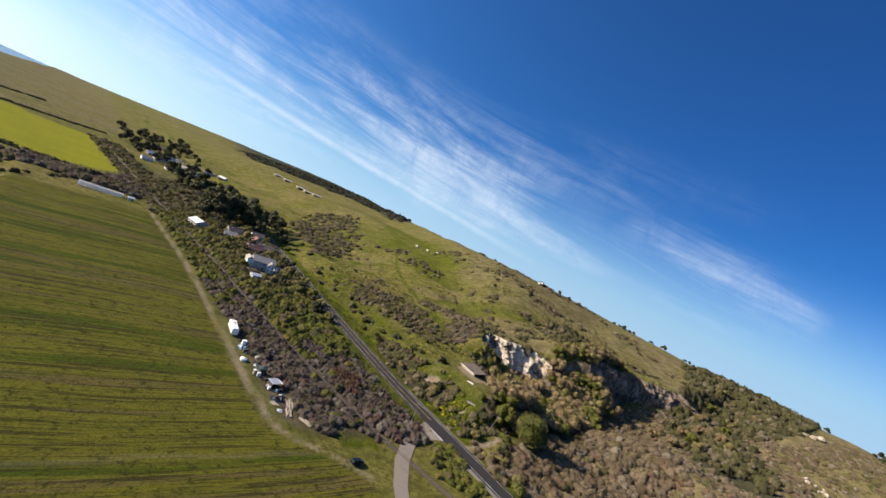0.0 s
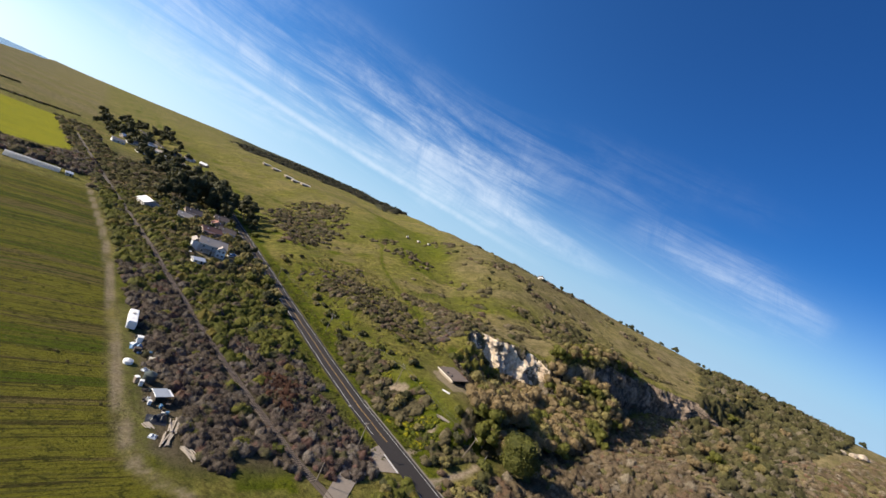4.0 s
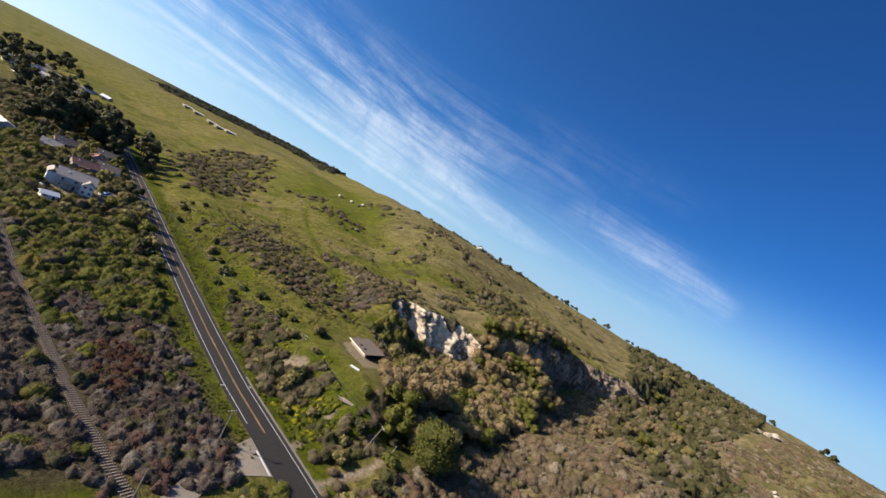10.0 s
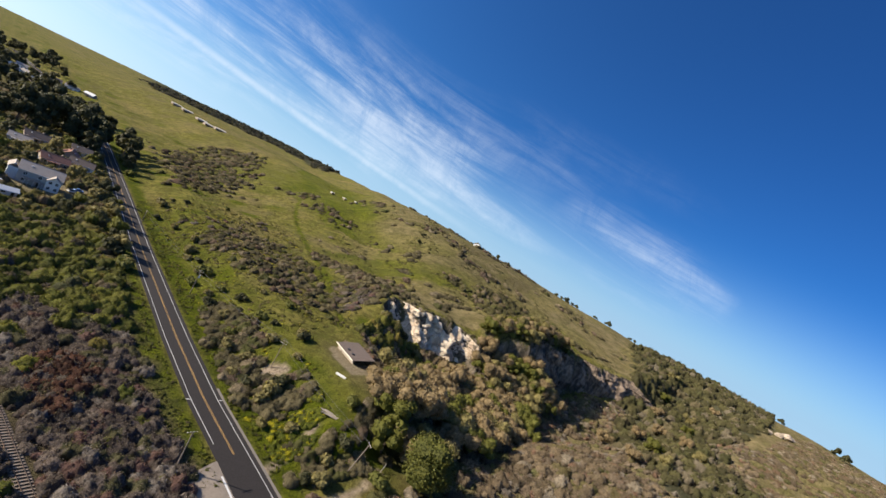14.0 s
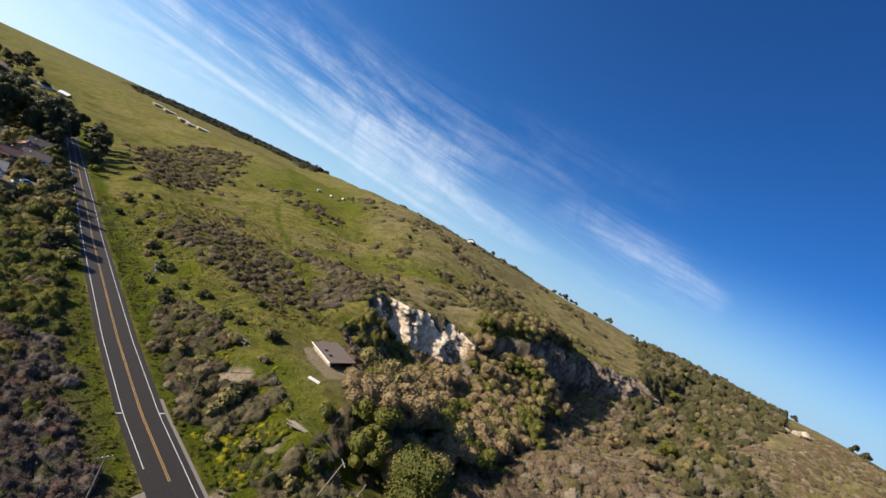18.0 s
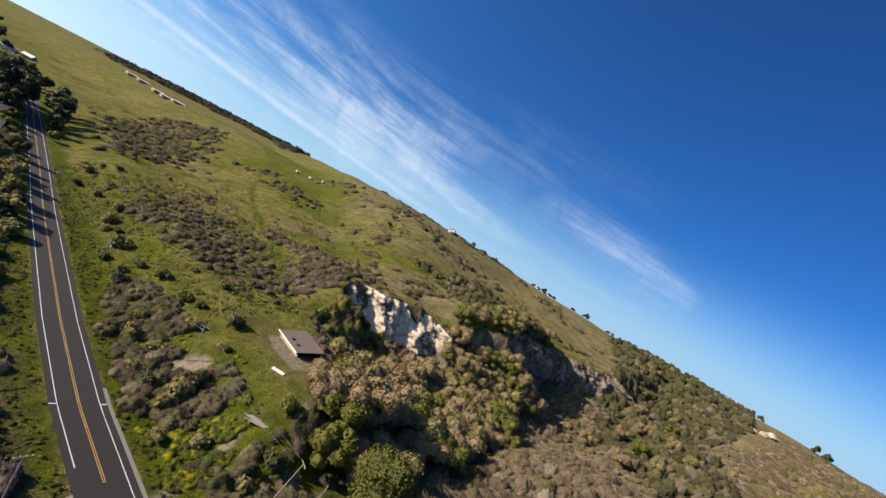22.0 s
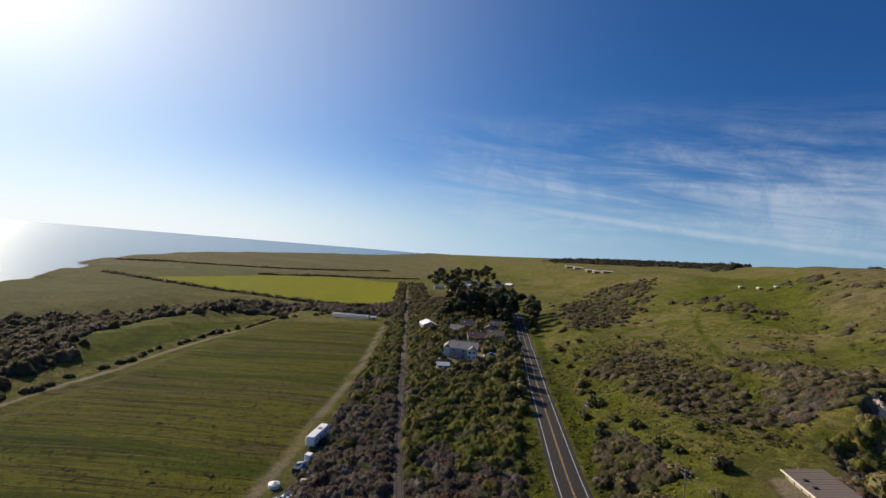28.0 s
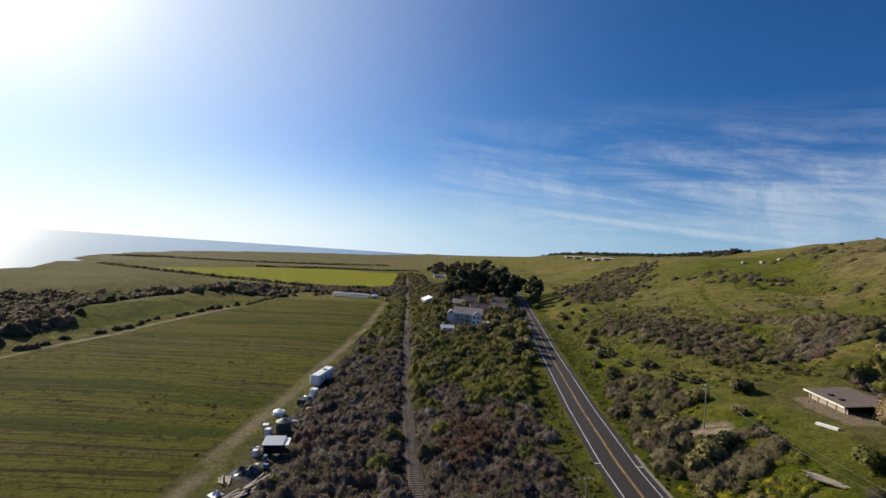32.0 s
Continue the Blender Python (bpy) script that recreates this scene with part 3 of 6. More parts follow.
    bsdf.inputs["Specular IOR Level"].default_value = 0.04
    bsdf.inputs["Sheen Weight"].default_value = 0.03
    bsdf.inputs["Sheen Roughness"].default_value = 0.6
    bsdf.inputs["Sheen Tint"].default_value = (0.9, 0.85, 0.35, 1.0)
    lumps = n.math("ADD", n.math("MULTIPLY", tuft, 1.6), n.math("MULTIPLY", furrow, n.math("MULTIPLY", za[0], 2.0)))
    bumped(n, bsdf, n.math("ADD", n.math("ADD", fine, speck), lumps), 1.0, 0.6)
    me = raw_mesh("ground", np.stack([X, Y, Z], -1).reshape(-1, 3), faces, [mat],
                  (("zone_a", "FLOAT_COLOR", a), ("zone_b", "FLOAT_COLOR", b), ("zone_c", "FLOAT_COLOR", c3), ("zone_d", "FLOAT_COLOR", d4)), smooth=True)
    return tagged(new("ground", me), "grassy coastal land with fields, scrub slopes and a bluff", "ground", kind="structure")


land()


def sea():
    mat, n, bsdf = material("sea_water")
    place = n.add("ShaderNodeNewGeometry").outputs["Position"]
    n.put(bsdf.inputs["Base Color"], n.mix(n.noise(place, 0.004, 3.0), (0.03, 0.07, 0.10), (0.05, 0.10, 0.13)))
    bsdf.inputs["Roughness"].default_value = 0.22
    bumped(n, bsdf, n.noise(place, 0.12, 5.0, 0.6), 0.35, 1.0)
    v = [(-4900, -1500, -12), (-300, -1500, -12), (-300, 4900, -12), (-4900, 4900, -12)]
    tagged(new("water", raw_mesh("water", v, [(0, 1, 2, 3)], [mat])), "pale hazy ocean beyond the coastal fields", "sea", kind="structure")


sea()


# ---- helpers for things ----
def part(name, bm, mat, parent=None, label=""):
    me = bpy.data.meshes.new(name)
    bm.to_mesh(me)
    bm.free()
    me.materials.append(mat)
    ob = new(name, me)
    if parent:
        ob.parent = parent
    if label:
        ob["label"] = label
    return ob


def box(sx, sy, sz, at=(0, 0, 0), bevel=0.03, turn=0.0, bm=None):
    """A box that stands on at, with worn edges."""
    b = bmesh.new()
    bmesh.ops.create_cube(b, size=1)
    bmesh.ops.scale(b, vec=(sx, sy, sz), verts=b.verts)
    if bevel:
        bmesh.ops.bevel(b, geom=list(b.edges), offset=min(bevel, sx / 3, sy / 3, sz / 3), segments=1, affect="EDGES")
    bmesh.ops.transform(b, matrix=Matrix.Translation((at[0], at[1], at[2] + sz / 2)) @ Matrix.Rotation(radians(turn), 4, "Z"), verts=b.verts)
    if bm is None:
        return b
    me = bpy.data.meshes.new("tmp")
    b.to_mesh(me)
    b.free()
    bm.from_mesh(me)
    bpy.data.meshes.remove(me)
    return bm


def rod(a, b, r0, r1=None, sides=8, bm=None):
    bm = bm or bmesh.new()
    a, b = Vector(a), Vector(b)
    m = Matrix.Translation((a + b) / 2) @ (b - a).to_track_quat("Z", "Y").to_matrix().to_4x4()
    bmesh.ops.create_cone(bm, cap_ends=True, segments=sides, radius1=r0, radius2=r0 if r1 is None else r1, depth=(b - a).length, matrix=m)
    return bm


def tube(name, pts, r, mat, sides=6):
    """One continuous tube along points."""
    pts = [Vector(p) for p in pts]
    v, fcs = [], []
    for i, p in enumerate(pts):
        way = (pts[min(i + 1, len(pts) - 1)] - pts[max(i - 1, 0)]).to_track_quat("Z", "Y")
        v += [p + way @ Vector((r * math.cos(6.2832 * k / sides), r * math.sin(6.2832 * k / sides), 0)) for k in range(sides)]
    for i in range(len(pts) - 1):
        for k in range(sides):
            j = (k + 1) % sides
            fcs.append((i * sides + k, i * sides + j, (i + 1) * sides + j, (i + 1) * sides + k))
    return new(name, raw_mesh(name, np.array(v), fcs, [mat]))


def gable(sx, sy, z0, rise, over=0.4, thick=0.18):
    """A pitched roof with its ridge along x."""
    b = bmesh.new()
    hx, hy = sx / 2 + over, sy / 2 + over
    drop = rise * over / (sy / 2)
    prof = [(-hy, z0 - drop), (0, z0 + rise), (hy, z0 - drop), (hy, z0 - drop + thick), (0, z0 + rise + thick), (-hy, z0 - drop + thick)]
    ends = [[b.verts.new((s * hx, p, q)) for p, q in prof] for s in (-1, 1)]
    for i in range(6):
        j = (i + 1) % 6
        b.faces.new((ends[0][i], ends[0][j], ends[1][j], ends[1][i]))
    for e in ends:
        b.faces.new((e[0], e[1], e[4], e[5]))
        b.faces.new((e[1], e[2], e[3], e[4]))
    bmesh.ops.recalc_face_normals(b, faces=b.faces)
    return b


def thing(name, x, y, turn=0.0, lift=0.0, label="", category="", group="", kind=""):
    ob = new(name)
    ob.matrix_basis = pose(x, y, float(ground_z(x, y)) + lift, 0, 0, turn)
    return tagged(ob, label, category, group, kind)


# ---- road ----
def ring_mesh(name, corners, mats, lift):
    """A flat patch on the ground within a ring of corners."""
    b = bmesh.new()
    face = b.faces.new([b.verts.new((x, y, float(ground_z(x, y)) + lift)) for x, y in corners])
    bmesh.ops.triangulate(b, faces=[face])
    for _ in range(3):
        bmesh.ops.subdivide_edges(b, edges=[e for e in b.edges if e.calc_length() > 3], cuts=1, use_grid_fill=True)
    for v in b.verts:
        v.co.z = float(ground_z(v.co.x, v.co.y)) + lift
    me = bpy.data.meshes.new(name)
    b.to_mesh(me)
    b.free()
    for m in mats:
        me.materials.append(m)
    return me


def highway():
    ys = np.concatenate([np.arange(-60, 560, 4.0), np.arange(560, 1100, 20.0)])
    road = new("road", strip_mesh("road", road_x, (-5.0, 0, 5.0), [M["asphalt"]], ys, 0.05))
    tagged(road, "dark asphalt two-lane coastal highway", "road", kind="structure")
    for name, w, mat in (("edge_line", -3.65, "white_line"), ("edge_line", 3.65, "white_line"), ("centre_line", -0.17, "yellow_line"), ("centre_line", 0.17, "yellow_line")):
        half = 0.085 if mat == "white_line" else 0.065
        stretch = ys if w > 0 or mat == "yellow_line" else ys[ys > 68]
        if mat == "yellow_line":
            stretch = ys[ys > 64]
        new(name, strip_mesh(name, road_x, (w - half, w + half), [M[mat]], stretch, 0.062)).parent = road
    new("edge_line", strip_mesh("edge_line", road_x, (-3.76, -3.54), [M["white_line"]], ys[ys < 48], 0.062)).parent = road
    for side in (-1, 1):
        x = 34.4 + side * 4.35
        v = [(x - 0.6, 89.9, 0.064), (x + 0.6, 89.9, 0.064), (x + 0.6, 90.2, 0.064), (x - 0.6, 90.2, 0.064)]
        new("cross_mark", raw_mesh("cross_mark", v, [(0, 1, 2, 3)], [M["white_line"]])).parent = road
    shoulder = new("shoulder", strip_mesh("shoulder", road_x, (4.7, 5.2, 5.8), [M["gravel"]], np.arange(36, 97, 3.0), 0.03))
    tagged(shoulder, "pale gravel shoulder of the highway", "shoulder", kind="structure")
    west = new("shoulder", strip_mesh("shoulder", road_x, (-7.2, -6.0, -4.7), [M["gravel"]], np.arange(-40, 48, 4.0), 0.03))
    tagged(west, "pale gravel shoulder of the highway", "shoulder", kind="structure")
    drive = new("side_road", ring_mesh("side_road", APRON, [M["asphalt_old"]], 0.16))
    tagged(drive, "worn pale side road that crosses the railway", "road", kind="structure")
    v = [(29.4, 52, 0.17), (29.9, 52, 0.17), (29.9, 61, 0.17), (29.4, 61, 0.17)]
    new("stop_line", raw_mesh("stop_line", v, [(0, 1, 2, 3)], [M["white_line"]])).parent = drive


M["gravel"] = plain("gravel", (0.21, 0.185, 0.155), 0.95, 0, 3.0, 0.5, (0.18, 0.16, 0.12))
M["grey_metal"] = plain("grey_metal", (0.42, 0.45, 0.48), 0.45, 0.3, 2.0, 0.25, (0.2, 0.17, 0.14))
M["tank_green"] = plain("tank_green", (0.05, 0.065, 0.06), 0.5, 0, 2.0, 0.2, (0.1, 0.1, 0.09))
M["car_black"] = plain("car_black", (0.015, 0.016, 0.02), 0.2, 0.2, 2.0, 0.1)
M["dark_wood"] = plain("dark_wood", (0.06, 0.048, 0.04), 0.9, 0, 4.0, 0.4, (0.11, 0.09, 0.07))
M["pale_wood"] = plain("pale_wood", (0.36, 0.31, 0.25), 0.9, 0, 4.0, 0.4, (0.2, 0.17, 0.13))
M["pole_wood"] = plain("pole_wood", (0.20, 0.165, 0.13), 0.9, 0, 4.0, 0.4, (0.12, 0.10, 0.08))
M["tarp_blue"] = plain("tarp_blue", (0.07, 0.17, 0.30), 0.5, 0, 2.0, 0.3, (0.2, 0.2, 0.2))
M["wire"] = plain("wire", (0.10, 0.10, 0.10), 0.5, 0.5)
M["cream"] = plain("cream_paint", (0.66, 0.62, 0.52), 0.6, 0, 3.0, 0.3, (0.35, 0.3, 0.24))
M["tan_wall"] = plain("tan_wall", (0.30, 0.24, 0.19), 0.8, 0, 3.0, 0.3, (0.2, 0.16, 0.12))
highway()


def railway():
    bed_y = np.concatenate([np.arange(-30, 46, 3.0), np.arange(50, 640, 4.0)])
    bed = new("trackbed", strip_mesh("trackbed", rail_x, (-1.5, -1.15, 1.15, 1.5), [M["ballast"]], bed_y, 0.12))
    tagged(bed, "brown gravel bed of a single railway line", "railway", kind="structure")
    for w in (-0.75, 0.75):
        pts = [(float(rail_x(y)) + w, y, float(ground_z(rail_x(y), y)) + 0.36) for y in np.arange(-10, 420, 8.0)]
        rail = tube("rail", pts, 0.085, M["steel"], 4)
        rail.parent = bed
        rail["label"] = "rusty steel rail"
    b = box(2.5, 0.26, 0.16, (0, 0, 0), 0.02)
    me = bpy.data.meshes.new("sleeper")
    b.to_mesh(me)
    b.free()
    me.materials.append(M["timber"])
    for i in range(290):
        y = 8 + i * 0.8
        x = float(rail_x(y))
        if 38 < y < 50:
            continue
        s = new("sleeper", me)
        s.parent = bed
        turn = math.degrees(math.atan2(float(rail_x(y + 2) - rail_x(y - 2)), 4))
        s.matrix_basis = pose(x, y, float(ground_z(x, y)) + 0.14, 0, 0, -turn + random.uniform(-2, 2))


railway()


# ---- scrub and trees ----
def leaf_cloud(seed, leaves, leaf, lumps, floor=0.03, up=0.9, core=6):
    """Leaf clumps over uneven lumps (x, y, z, radius), with a rough core in each."""
    r = np.random.default_rng(seed)
    lumps = np.asarray(lumps, float)
    share = lumps[:, 3] ** 2 / np.sum(lumps[:, 3] ** 2)
    pick = r.choice(len(lumps), leaves, p=share)
    way = r.normal(size=(leaves, 3))
    way[:, 2] = np.abs(way[:, 2]) * up - 0.25
    way /= np.linalg.norm(way, axis=1)[:, None]
    at = lumps[pick, :3] + way * (lumps[pick, 3] * r.uniform(0.80, 1.10, leaves))[:, None]
    at[:, 2] = np.maximum(at[:, 2], floor)
    nrm = way + r.normal(size=(leaves, 3)) * 0.45 + (0, 0, 0.2)
    nrm /= np.linalg.norm(nrm, axis=1)[:, None]
    u = np.cross(nrm, r.normal(size=(leaves, 3)))
    u /= np.linalg.norm(u, axis=1)[:, None]
    v = np.cross(nrm, u)
    size = leaf * r.uniform(0.55, 1.3, leaves)[:, None]
    quad = np.stack([at - u * size * 0.9 - v * size * 0.6, at + u * size * 0.5 - v * size * 0.9, at + u * size * 0.9 + v * size * 0.5 - nrm * size * 0.3, at - u * size * 0.6 + v * size * 0.9 - nrm * size * 0.1], 1).reshape(-1, 3)
    shells = []
    for cx, cy, cz, cr in lumps:
        k = core
        ang = np.linspace(0, 2 * np.pi, k + 1)
        lat = np.linspace(-0.5, 1.45, 4)
        jit = r.uniform(0.78, 0.92, (4, k + 1))
        jit[:, -1] = jit[:, 0]
        ring = [[(cx + cr * jit[j, i] * math.cos(lat[j]) * math.cos(ang[i]), cy + cr * jit[j, i] * math.cos(lat[j]) * math.sin(ang[i]), max(cz + cr * jit[j, i] * math.sin(lat[j]), floor)) for i in range(k + 1)] for j in range(4)]
        for j in range(3):
            for i in range(k):
                shells += [ring[j][i], ring[j][i + 1], ring[j + 1][i + 1], ring[j + 1][i]]
    return np.concatenate([quad, np.array(shells)])


def dome(seed, n):
    r = random.Random(seed)
    return [(r.uniform(-0.7, 0.7), r.uniform(-0.7, 0.7), r.uniform(0.1, 0.6), r.uniform(0.26, 0.52)) for _ in range(n)]


def fill(seed, n, x0, x1, y0, y1, allow, rad, high, tone=(0, 1)):
    """Spots in a stretch of the plan, where allow(x, y) lets them stand."""
    r = np.random.default_rng(seed)
    x, y = r.uniform(x0, x1, n), r.uniform(y0, y1, n)
    keep = r.uniform(0, 1, n) < allow(x, y)
    x, y = x[keep], y[keep]
    k = len(x)
    patch = 0.5 + 0.5 * waves(x, y, 30, seed)
    tn = np.clip(patch * 0.6 + r.uniform(-0.2, 0.5, k), 0, 1) * (tone[1] - tone[0]) + tone[0]
    rr = r.uniform(*rad, k)
    return list(zip(x, y, rr, rr * r.uniform(*high, k), tn))


def belt(x, y):
    """The strip of scrub between field track and highway."""
    t, d = x - track_x(y), x - road_x(y)
    rag = 1.5 * waves(x, y, 12, 21)
    edge = np.interp(y, (60, 90, 130, 180, 240), (14, 11, 6, 4.5, 3))
    yards = inside(x, y, [(-16, 218), (8, 216), (30, 205), (38, 255), (40, 360), (-12, 352), (-36, 354), (-36, 330), (-14, 322)], 2, 61)
    glade = inside(x, y, GLADE, 1, 63)
    return ss(edge, edge + 3, t + rag) * ss(-12, -15, d + rag) * ss(48, 56, y + rag + 14 * ss(2, -4, x - rail_x(y))) * ss(1.6, 2.4, np.abs(x - rail_x(y))) * (1 - yards) * (1 - glade)


def brownish(x, y):
    west = ss(3, -3, x - rail_x(y))
    east = ss(-0.25, 0.25, waves(x, y, 30, 77) * 0.5 + (128 - y) / 25)
    return np.clip(0.04 + 0.92 * (east * (1 - west) + west * ss(-0.3, 0.3, waves(x, y, 30, 78) * 0.5 + (200 - y) / 60)), 0, 1)


BROWN = ((0.093, 0.074, 0.064), (0.215, 0.173, 0.147), (0.198, 0.118, 0.099), (0.138, 0.13, 0.065), (0.251, 0.219, 0.191))
LEAF = ((0.086, 0.104, 0.016), (0.247, 0.247, 0.044), (0.234, 0.195, 0.042), (0.091, 0.099, 0.044), (0.195, 0.156, 0.091))
OLIVE = ((0.078, 0.069, 0.037), (0.224, 0.191, 0.101), (0.265, 0.216, 0.144), (0.106, 0.113, 0.034), (0.184, 0.129, 0.092))
DRY = ((0.129, 0.098, 0.067), (0.294, 0.23, 0.158), (0.237, 0.144, 0.097), (0.155, 0.15, 0.059), (0.258, 0.223, 0.18))
DUSK = ((0.062, 0.06, 0.024), (0.175, 0.16, 0.062), (0.225, 0.175, 0.098), (0.119, 0.125, 0.034), (0.237, 0.188, 0.125))
MIXED = ((0.123, 0.093, 0.059), (0.285, 0.218, 0.138), (0.123, 0.12, 0.042), (0.199, 0.131, 0.084), (0.176, 0.147, 0.067), (0.304, 0.257, 0.19))


def tinted(spots, palette, accent=0.3):
    """The plants with colours of their own from a palette: low, high, then accents."""
    r = random.Random(len(spots))
    out = []
    for x, y, rad, high, tone in spots:
        c = palette[2 + r.randrange(len(palette) - 2)] if r.random() < accent else [p + (q - p) * tone for p, q in zip(palette[0], palette[1])]
        k = r.uniform(0.84, 1.16)
        out.append((x, y, rad, high, tuple(v * k for v in c)))
    return out


def canopy(name, spots, step, per_cell, leaf, label, category="scrub", parts=7, twigs=0.05):
    """The closed top of many plants that grow into each other, rough with leaves and twigs. spots: x, y, radius, height, colour."""
    r = np.random.default_rng(len(spots))
    sx, sy, sr = (np.array([p[i] for p in spots]) for i in (0, 1, 2))
    x0, y0 = (sx - sr).min(), (sy - sr).min()
    nx, ny = int((sx + sr).max() / step - x0 / step) + 2, int((sy + sr).max() / step - y0 / step) + 2
    high, tint = np.zeros((ny, nx)), np.zeros((ny, nx, 3))
    for x, y, rad, h, c in spots:
        for _ in range(parts):
            px, py = x + r.uniform(-0.55, 0.55) * rad, y + r.uniform(-0.55, 0.55) * rad
            pr, ph = rad * r.uniform(0.32, 0.78), h * r.uniform(0.6, 1.1)
            i0, i1 = max(int((px - pr - x0) / step), 0), int((px + pr - x0) / step) + 2
            j0, j1 = max(int((py - pr - y0) / step), 0), int((py + pr - y0) / step) + 2
            gx, gy = x0 + np.arange(i0, min(i1, nx)) * step - px, y0 + np.arange(j0, min(j1, ny)) * step - py
            q = 1 - (gx[None, :] ** 2 + gy[:, None] ** 2) / pr ** 2
            hh = ph * np.clip(q, 0, 1) ** 0.62
            win = high[j0:j0 + len(gy), i0:i0 + len(gx)]
            more = hh > win
            win[more] = hh[more]
            tint[j0:j0 + len(gy), i0:i0 + len(gx)][more] = c
    on = high > 0.12
    X, Y = np.meshgrid(x0 + np.arange(nx) * step, y0 + np.arange(ny) * step)
    X = X + r.uniform(-0.35, 0.35, X.shape) * step
    Y = Y + r.uniform(-0.35, 0.35, X.shape) * step
    high = np.where(on, high * r.uniform(0.66, 1.16, high.shape), -0.3)
    Z = ground_z(X, Y) + high
    tint = tint * r.uniform(0.82, 1.18, high.shape)[..., None]
    i = np.arange(ny - 1)[:, None] * nx + np.arange(nx - 1)[None, :]
    keep = (on[:-1, :-1].astype(int) + on[1:, :-1] + on[:-1, 1:] + on[1:, 1:]) >= 2
    faces = np.stack([i, i + 1, i + nx + 1, i + nx], -1)[keep]
    verts = np.stack([X, Y, Z], -1).reshape(-1, 3)
    gy, gx = np.gradient(Z, step)
    pick = np.repeat(np.flatnonzero(on.ravel()), per_cell)
    m = len(pick)
    at = verts[pick] + r.uniform(-0.5, 0.5, (m, 3)) * (step, step, 0.5) + (0, 0, 0.12)
    nrm = np.stack([-gx.ravel()[pick], -gy.ravel()[pick], np.ones(m)], -1)
    nrm /= np.linalg.norm(nrm, axis=1)[:, None]
    nrm += r.normal(size=(m, 3)) * 0.85
    nrm /= np.linalg.norm(nrm, axis=1)[:, None]
    u = np.cross(nrm, r.normal(size=(m, 3)))
    u /= np.linalg.norm(u, axis=1)[:, None]
    v = np.cross(nrm, u)
    size = leaf * r.uniform(0.5, 1.4, m)[:, None]
    thin = np.where(r.uniform(0, 1, m) < 0.5, 0.5, 0.32)[:, None]
    quad = np.stack([at - u * size, at - v * size * thin, at + u * size + nrm * size * 0.2, at + v * size * thin], 1).reshape(-1, 3)
    shade = tint.reshape(-1, 3)[pick] * r.uniform(0.65, 1.6, m)[:, None]
    bare = r.uniform(0, 1, m) < twigs
    shade[bare] = np.array([0.25, 0.21, 0.165]) * r.uniform(0.6, 1.5, (int(bare.sum()), 1))
    shade = np.repeat(shade, 4, axis=0)
    base = len(verts)
    used = np.zeros(base, bool)
    used[faces.ravel()] = True
    index = np.cumsum(used) - 1
    faces = index[faces]
    verts, colour = verts[used], tint.reshape(-1, 3)[used]
    base = len(verts)
    allv = np.concatenate([verts, quad])
    allf = np.concatenate([faces, np.arange(len(quad)).reshape(-1, 4) + base])
    rgba = np.concatenate([np.concatenate([colour, shade]), np.ones((len(allv), 1))], 1)
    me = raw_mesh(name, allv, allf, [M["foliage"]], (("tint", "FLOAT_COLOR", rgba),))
    return tagged(new(name, me), label, category, kind="stuff")


belt_brown = fill(1, 6000, -45, 30, 50, 260, lambda x, y: belt(x, y) * brownish(x, y), (0.7, 2.5), (0.65, 1.1))
belt_green = fill(2, 5600, -62, 45, 50, 380, lambda x, y: belt(x, y) * (1 - brownish(x, y)), (0.8, 3.3), (0.65, 1.1))
belt_brown, belt_green = ([p for p in some if abs(p[0] - float(rail_x(p[1]))) > 1.3 + 0.66 * p[2]] for some in (belt_brown, belt_green))
canopy("brush", tinted(belt_brown, BROWN, 0.3), 0.48, 4, 0.17, "dense leafless brown and reddish brush beside the railway", "brush", twigs=0.16)
canopy("shrubbery", tinted(belt_green, LEAF, 0.16), 0.55, 4, 0.18, "dense green shrubs between railway and highway", "shrubs")
canopy("red_brush", tinted(fill(15, 260, -6, 14, 78, 112, lambda x, y: inside(x, y, [(-1, 80), (6, 84), (10, 100), (4, 110), (-4, 100), (-4, 86)], 2, 66) * belt(x, y), (1.0, 2.4), (0.8, 1.25)), ((0.085, 0.042, 0.030), (0.165, 0.080, 0.055), (0.14, 0.09, 0.06)), 0.15), 0.5, 3, 0.19,
       "reddish-brown leafless thicket beside the railway", "brush")
canopy("verge_scrub", tinted(fill(12, 3600, -110, 60, 350, 760, lambda x, y: ss(2.5, 4.5, np.abs(x - rail_x(y))) * ss(24, 15, np.abs(x - rail_x(y) - 6)), (1.6, 3.6), (0.7, 1.1)), DUSK), 1.2, 2, 0.5,
       "far green scrub along the railway", "shrubs")

ROOFS = ((3.5, 252, 10.5), (12, 304, 8.5), (26, 318, 8), (22, 336, 7.5), (6, 352, 8), (30, 362, 7.5), (-2, 330, 7), (-25, 344, 8), (-7, 226, 4))


def gardens(x, y):
    free = ss(6.5, 9.5, np.abs(x - road_x(y))) * ss(3, 4.5, np.abs(x - rail_x(y))) * (x < road_x(y)) * (x > rail_x(y) - 8)
    for hx, hy, hr in ROOFS:
        free = free * ss(hr, hr + 1.5, np.hypot(x - hx, y - hy))
    drive = 1 - inside(x, y, HOUSE_YARD, 1.0, 72)
    return free * drive * ss(-0.55, 0.0, waves(x, y, 17, 62) + 0.25)


